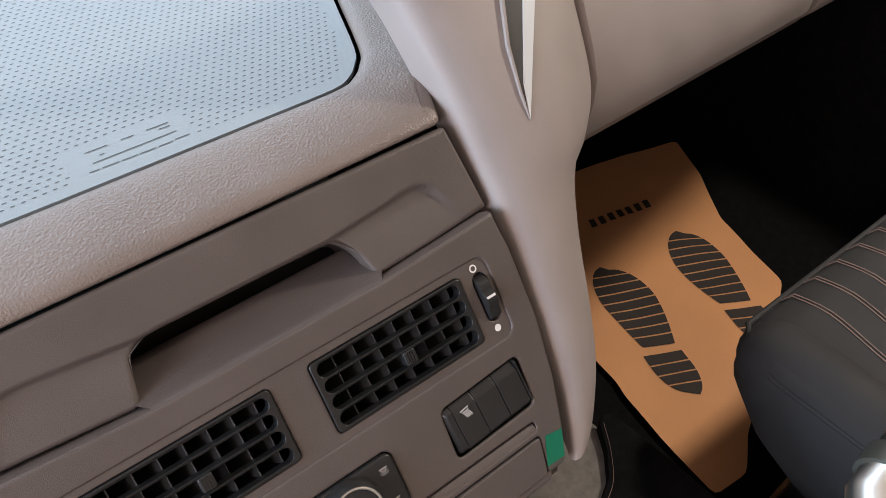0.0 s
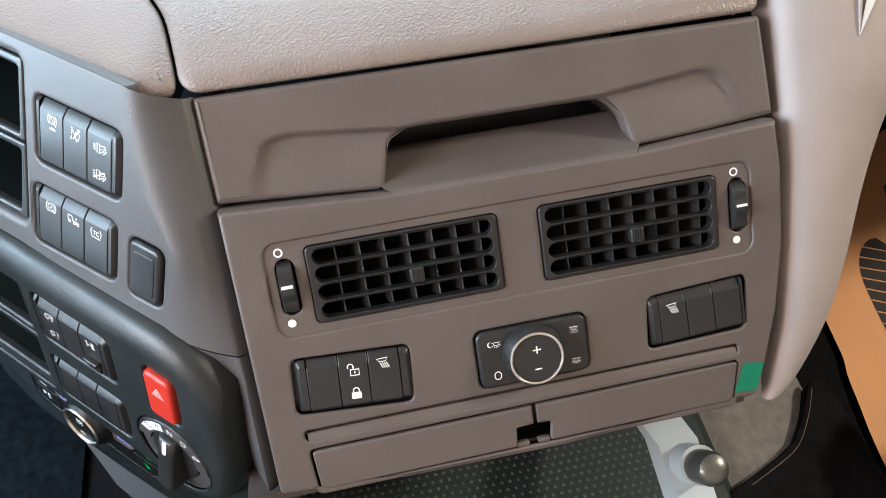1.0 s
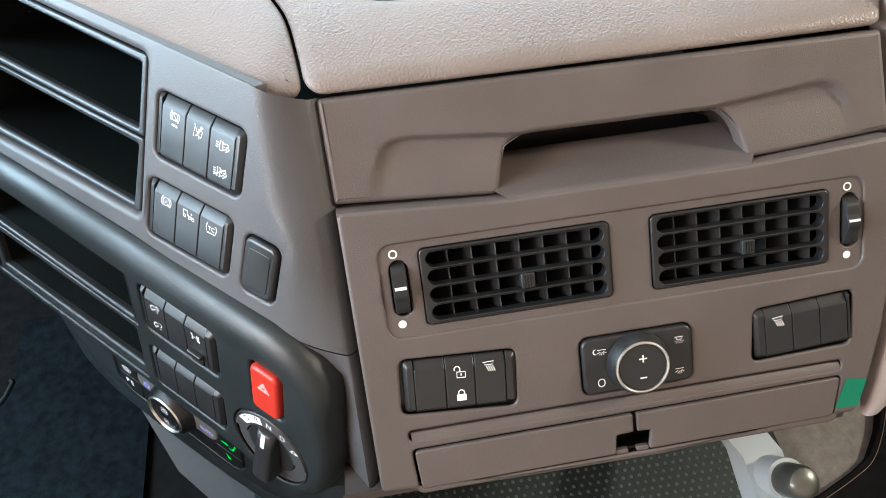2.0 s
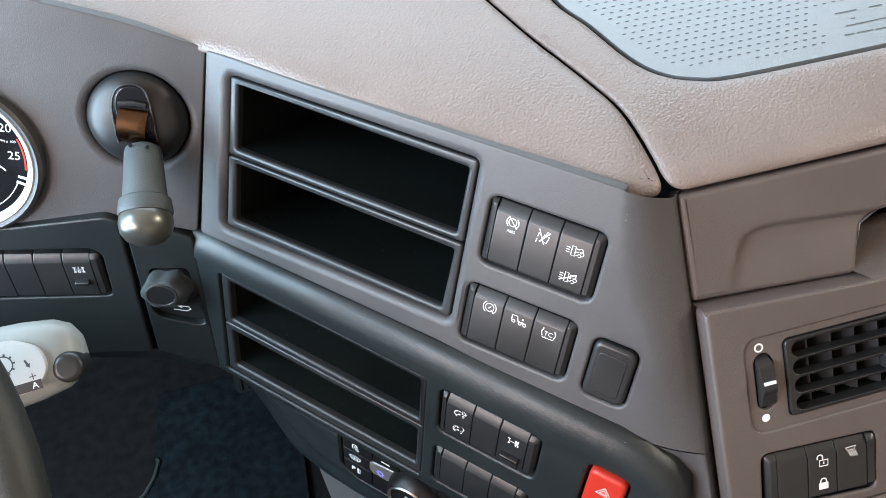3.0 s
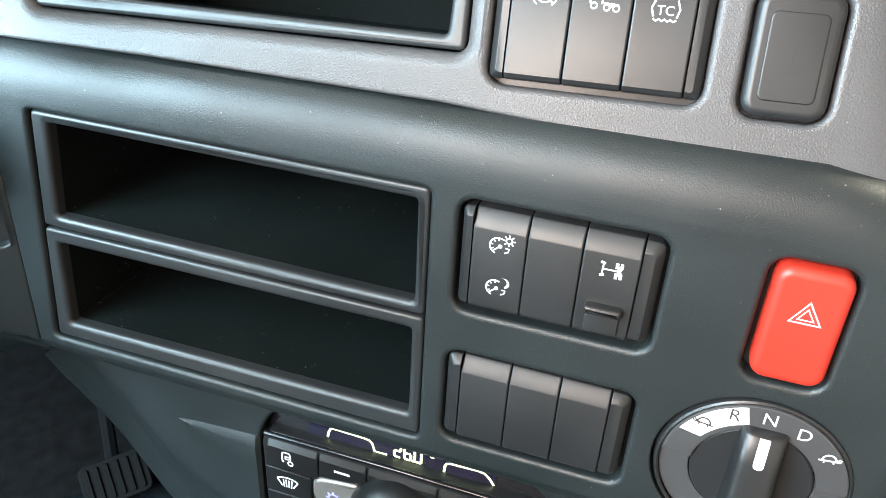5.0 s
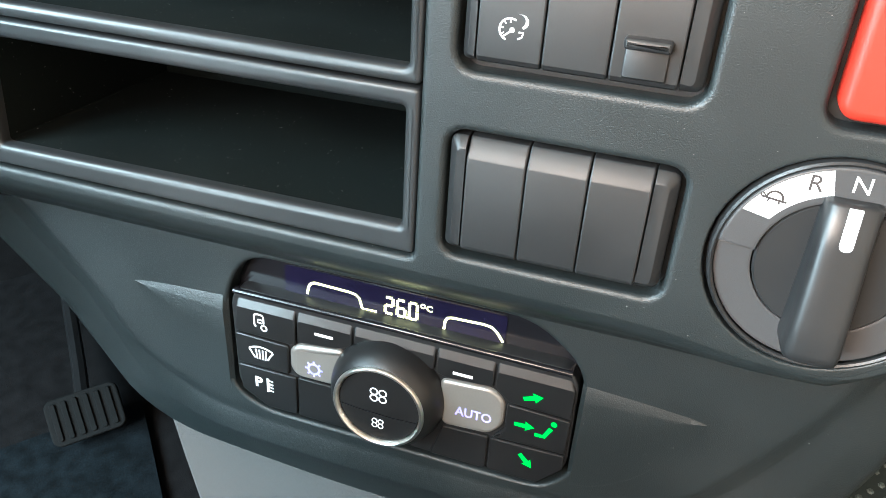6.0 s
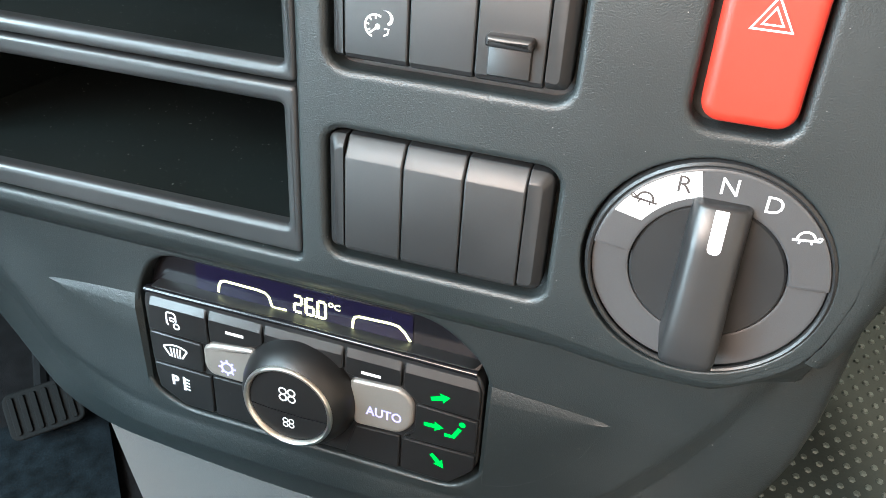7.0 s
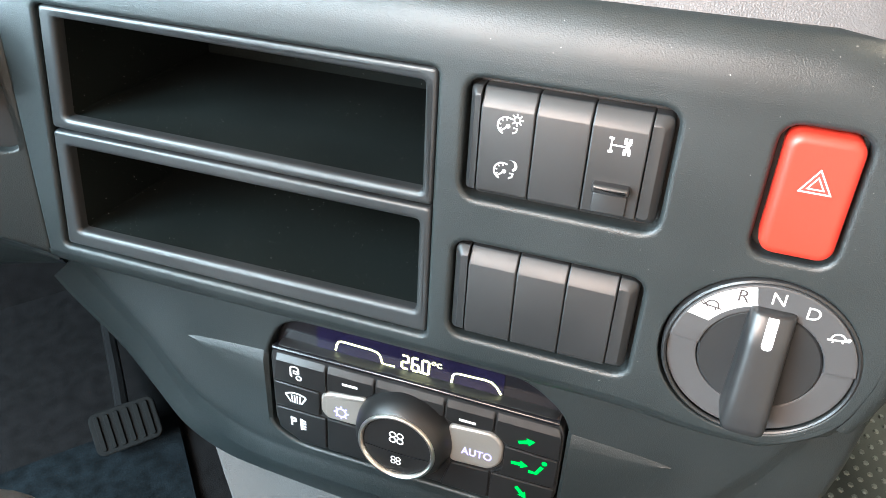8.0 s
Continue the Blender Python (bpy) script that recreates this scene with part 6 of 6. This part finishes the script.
part("grip", pipe([along(f) for f in (0, 0.03, 0.08, 0.35, 0.62, 0.66)], [9, 12.8, 13.8, 14.8, 16.2, 16.2], 28), M_LEVER, tl, sharp=50)
part("collar", pipe([along(f) for f in (0.62, 0.64, 0.78, 0.81)], [16.8, 18.6, 19.8, 19.0], 32), M_LEVER, tl, sharp=40)
part("cap", pipe([along(f) for f in (0.80, 0.83, 0.91, 1.00, 1.07, 1.12, 1.145)], [18.0, 19.0, 19.6, 18.4, 15.0, 9.4, 2.0], 32), M_STEEL, tl, "brushed metal end cap", sharp=60)
for dx in (-6, 6):
    part("pin", lathe([(1.4, 0), (1.4, 1.2), (0, 1.2)], 10, cx=-39 + dx, cy=7.5), M_GLOSS, tl).location.z = 0.0275

# rotary knob on the left of the slots
rk = thing("rotary_knob", FIL, "ribbed black rotary knob on a printed plate", "knob")
part("plate", pillow(rounded([(-47, 6), (-41, 58), (-6, 58), (0, -21), (-10, -22), (-43, -8)], 6, 4), -12, -6.8, 0.5), M_SWITCH, rk)
bm = bmesh.new()
line(bm, [(-30, 0.2), (-19, -2.6), (-15.4, -0.6), (-16.6, 2.6), (-22.5, 4.0)], 1.3, -6.7)
blot(bm, [(-21.6, 6.6), (-27.4, 4.8), (-22.6, 1.2)], -6.7)
part("arrow_mark", bm, M_WHITE, rk)
kn = part("knob_base", lathe([(23.5, -8), (23.3, -4), (21.5, 0), (19.5, 1)], 44, cx=-24.5, cy=33), M_BLACK, rk)
loops = []
for z, r, f in ((-3, 21.2, 0.2), (3, 20.0, 0.5), (10, 17.6, 0.85), (13, 16.2, 0.97), (14, 14.2, 1)):
    loops.append([(-25 - 5.5 * f + r * (1 + 0.07 * math.cos(6 * a)) * math.cos(a), 33 + 7 * f + r * (1 + 0.07 * math.cos(6 * a)) * math.sin(a), z) for a in [2 * math.pi * i / 48 for i in range(48)]])
part("knob_grip", loft(loops, False, True), M_LEVER, kn, sharp=45)
part("knob_rim", lathe([(13.4, 13.6), (13.0, 14.9), (11.6, 15.0), (11.2, 14.2)], 32, cx=-30.5, cy=40, cap=False), M_DIAL, kn)
part("knob_face", lathe([(11.3, 13.8), (10.9, 14.4), (0, 14.5)], 32, cx=-30.5, cy=40), M_SWITCH, kn)

# engine speed gauge
gg = thing("gauge", place(FIU, -179, -28), "round engine speed gauge with a bright bezel", "gauge")
part("bezel", lathe([(64, -2), (63.5, 7), (61, 9.5), (58, 8), (56.5, 4)], 72, cap=False), M_DIAL, gg)
part("bright_ring", lathe([(58.4, 7.4), (57, 9), (54.5, 7), (51.5, 3)], 72, cap=False), M_LIGHTGREY, gg, "bright silver ring")
fc = part("dial_face", lathe([(53, 2.4), (0, 2.6)], 64), M_GLOSS, gg)
part("number", letters("20", 9.5, 38, 28, 2.9), M_WHITE, fc)
part("number", letters("25", 9.5, 42.5, 6, 2.9), M_WHITE, fc)
part("caption", letters("RPM x 100", 3.0, 38, 17.5, 2.9), M_WHITE, fc)
bm = bmesh.new()
line(bm, arc(0, 0, 50, -6, 24, 12), 1.4, 2.9)
part("red_arc", bm, M_RED, fc)
for a in (-14, -20):
    c, d = math.cos(radians(a)), math.sin(radians(a))
    bm = bmesh.new()
    line(bm, [(45 * c, 45 * d), (51.5 * c, 51.5 * d)], 2.2, 3.0)
    part("tick", bm, M_WHITE, fc)
bm = bmesh.new()
line(bm, arc(20, -20, 20, 100, 40, 10), 1.2, 3.0)
line(bm, arc(0, 0, 46, -20, -70, 14), 0.7, 3.0)
part("fine_arcs", bm, M_WHITE, fc)

# ---- tray mat with dimples ----
tm = thing("tray_mat", Matrix.Identity(4), "blue-grey dimpled rubber mat in the dash tray", "tray mat")
flat = offset(tray_line if area(tray_line) > 0 else tray_line[::-1], -0.0036)


def mat_z(x, y):
    return top_z(x, y) - 0.0045


bm = bmesh.new()
r = fill(bm, [flat])
for v in bm.verts:
    v.co.z = mat_z(v.co.x, v.co.y)
low = ring(bm, [(x, y, mat_z(x, y) - 0.004) for x, y in flat])
bridge(bm, r[0], low)
sheet_m = part("mat", bm, M_MAT, tm, scale=1)
inner = offset(flat, -0.011)
# flat dark ovals: the shade in each dimple is put into the colour
dots = bmesh.new()
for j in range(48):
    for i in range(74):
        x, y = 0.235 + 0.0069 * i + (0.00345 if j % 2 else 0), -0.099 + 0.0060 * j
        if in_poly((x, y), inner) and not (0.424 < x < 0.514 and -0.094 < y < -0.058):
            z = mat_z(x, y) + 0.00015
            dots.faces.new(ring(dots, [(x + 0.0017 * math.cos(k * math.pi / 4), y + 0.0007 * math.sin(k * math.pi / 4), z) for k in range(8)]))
tagged(part("dimple_shade_field", dots, M_DOT, sheet_m, scale=1), kind="stuff")
# emblem of broken strokes; flat, with the embossing's shade put into the colour
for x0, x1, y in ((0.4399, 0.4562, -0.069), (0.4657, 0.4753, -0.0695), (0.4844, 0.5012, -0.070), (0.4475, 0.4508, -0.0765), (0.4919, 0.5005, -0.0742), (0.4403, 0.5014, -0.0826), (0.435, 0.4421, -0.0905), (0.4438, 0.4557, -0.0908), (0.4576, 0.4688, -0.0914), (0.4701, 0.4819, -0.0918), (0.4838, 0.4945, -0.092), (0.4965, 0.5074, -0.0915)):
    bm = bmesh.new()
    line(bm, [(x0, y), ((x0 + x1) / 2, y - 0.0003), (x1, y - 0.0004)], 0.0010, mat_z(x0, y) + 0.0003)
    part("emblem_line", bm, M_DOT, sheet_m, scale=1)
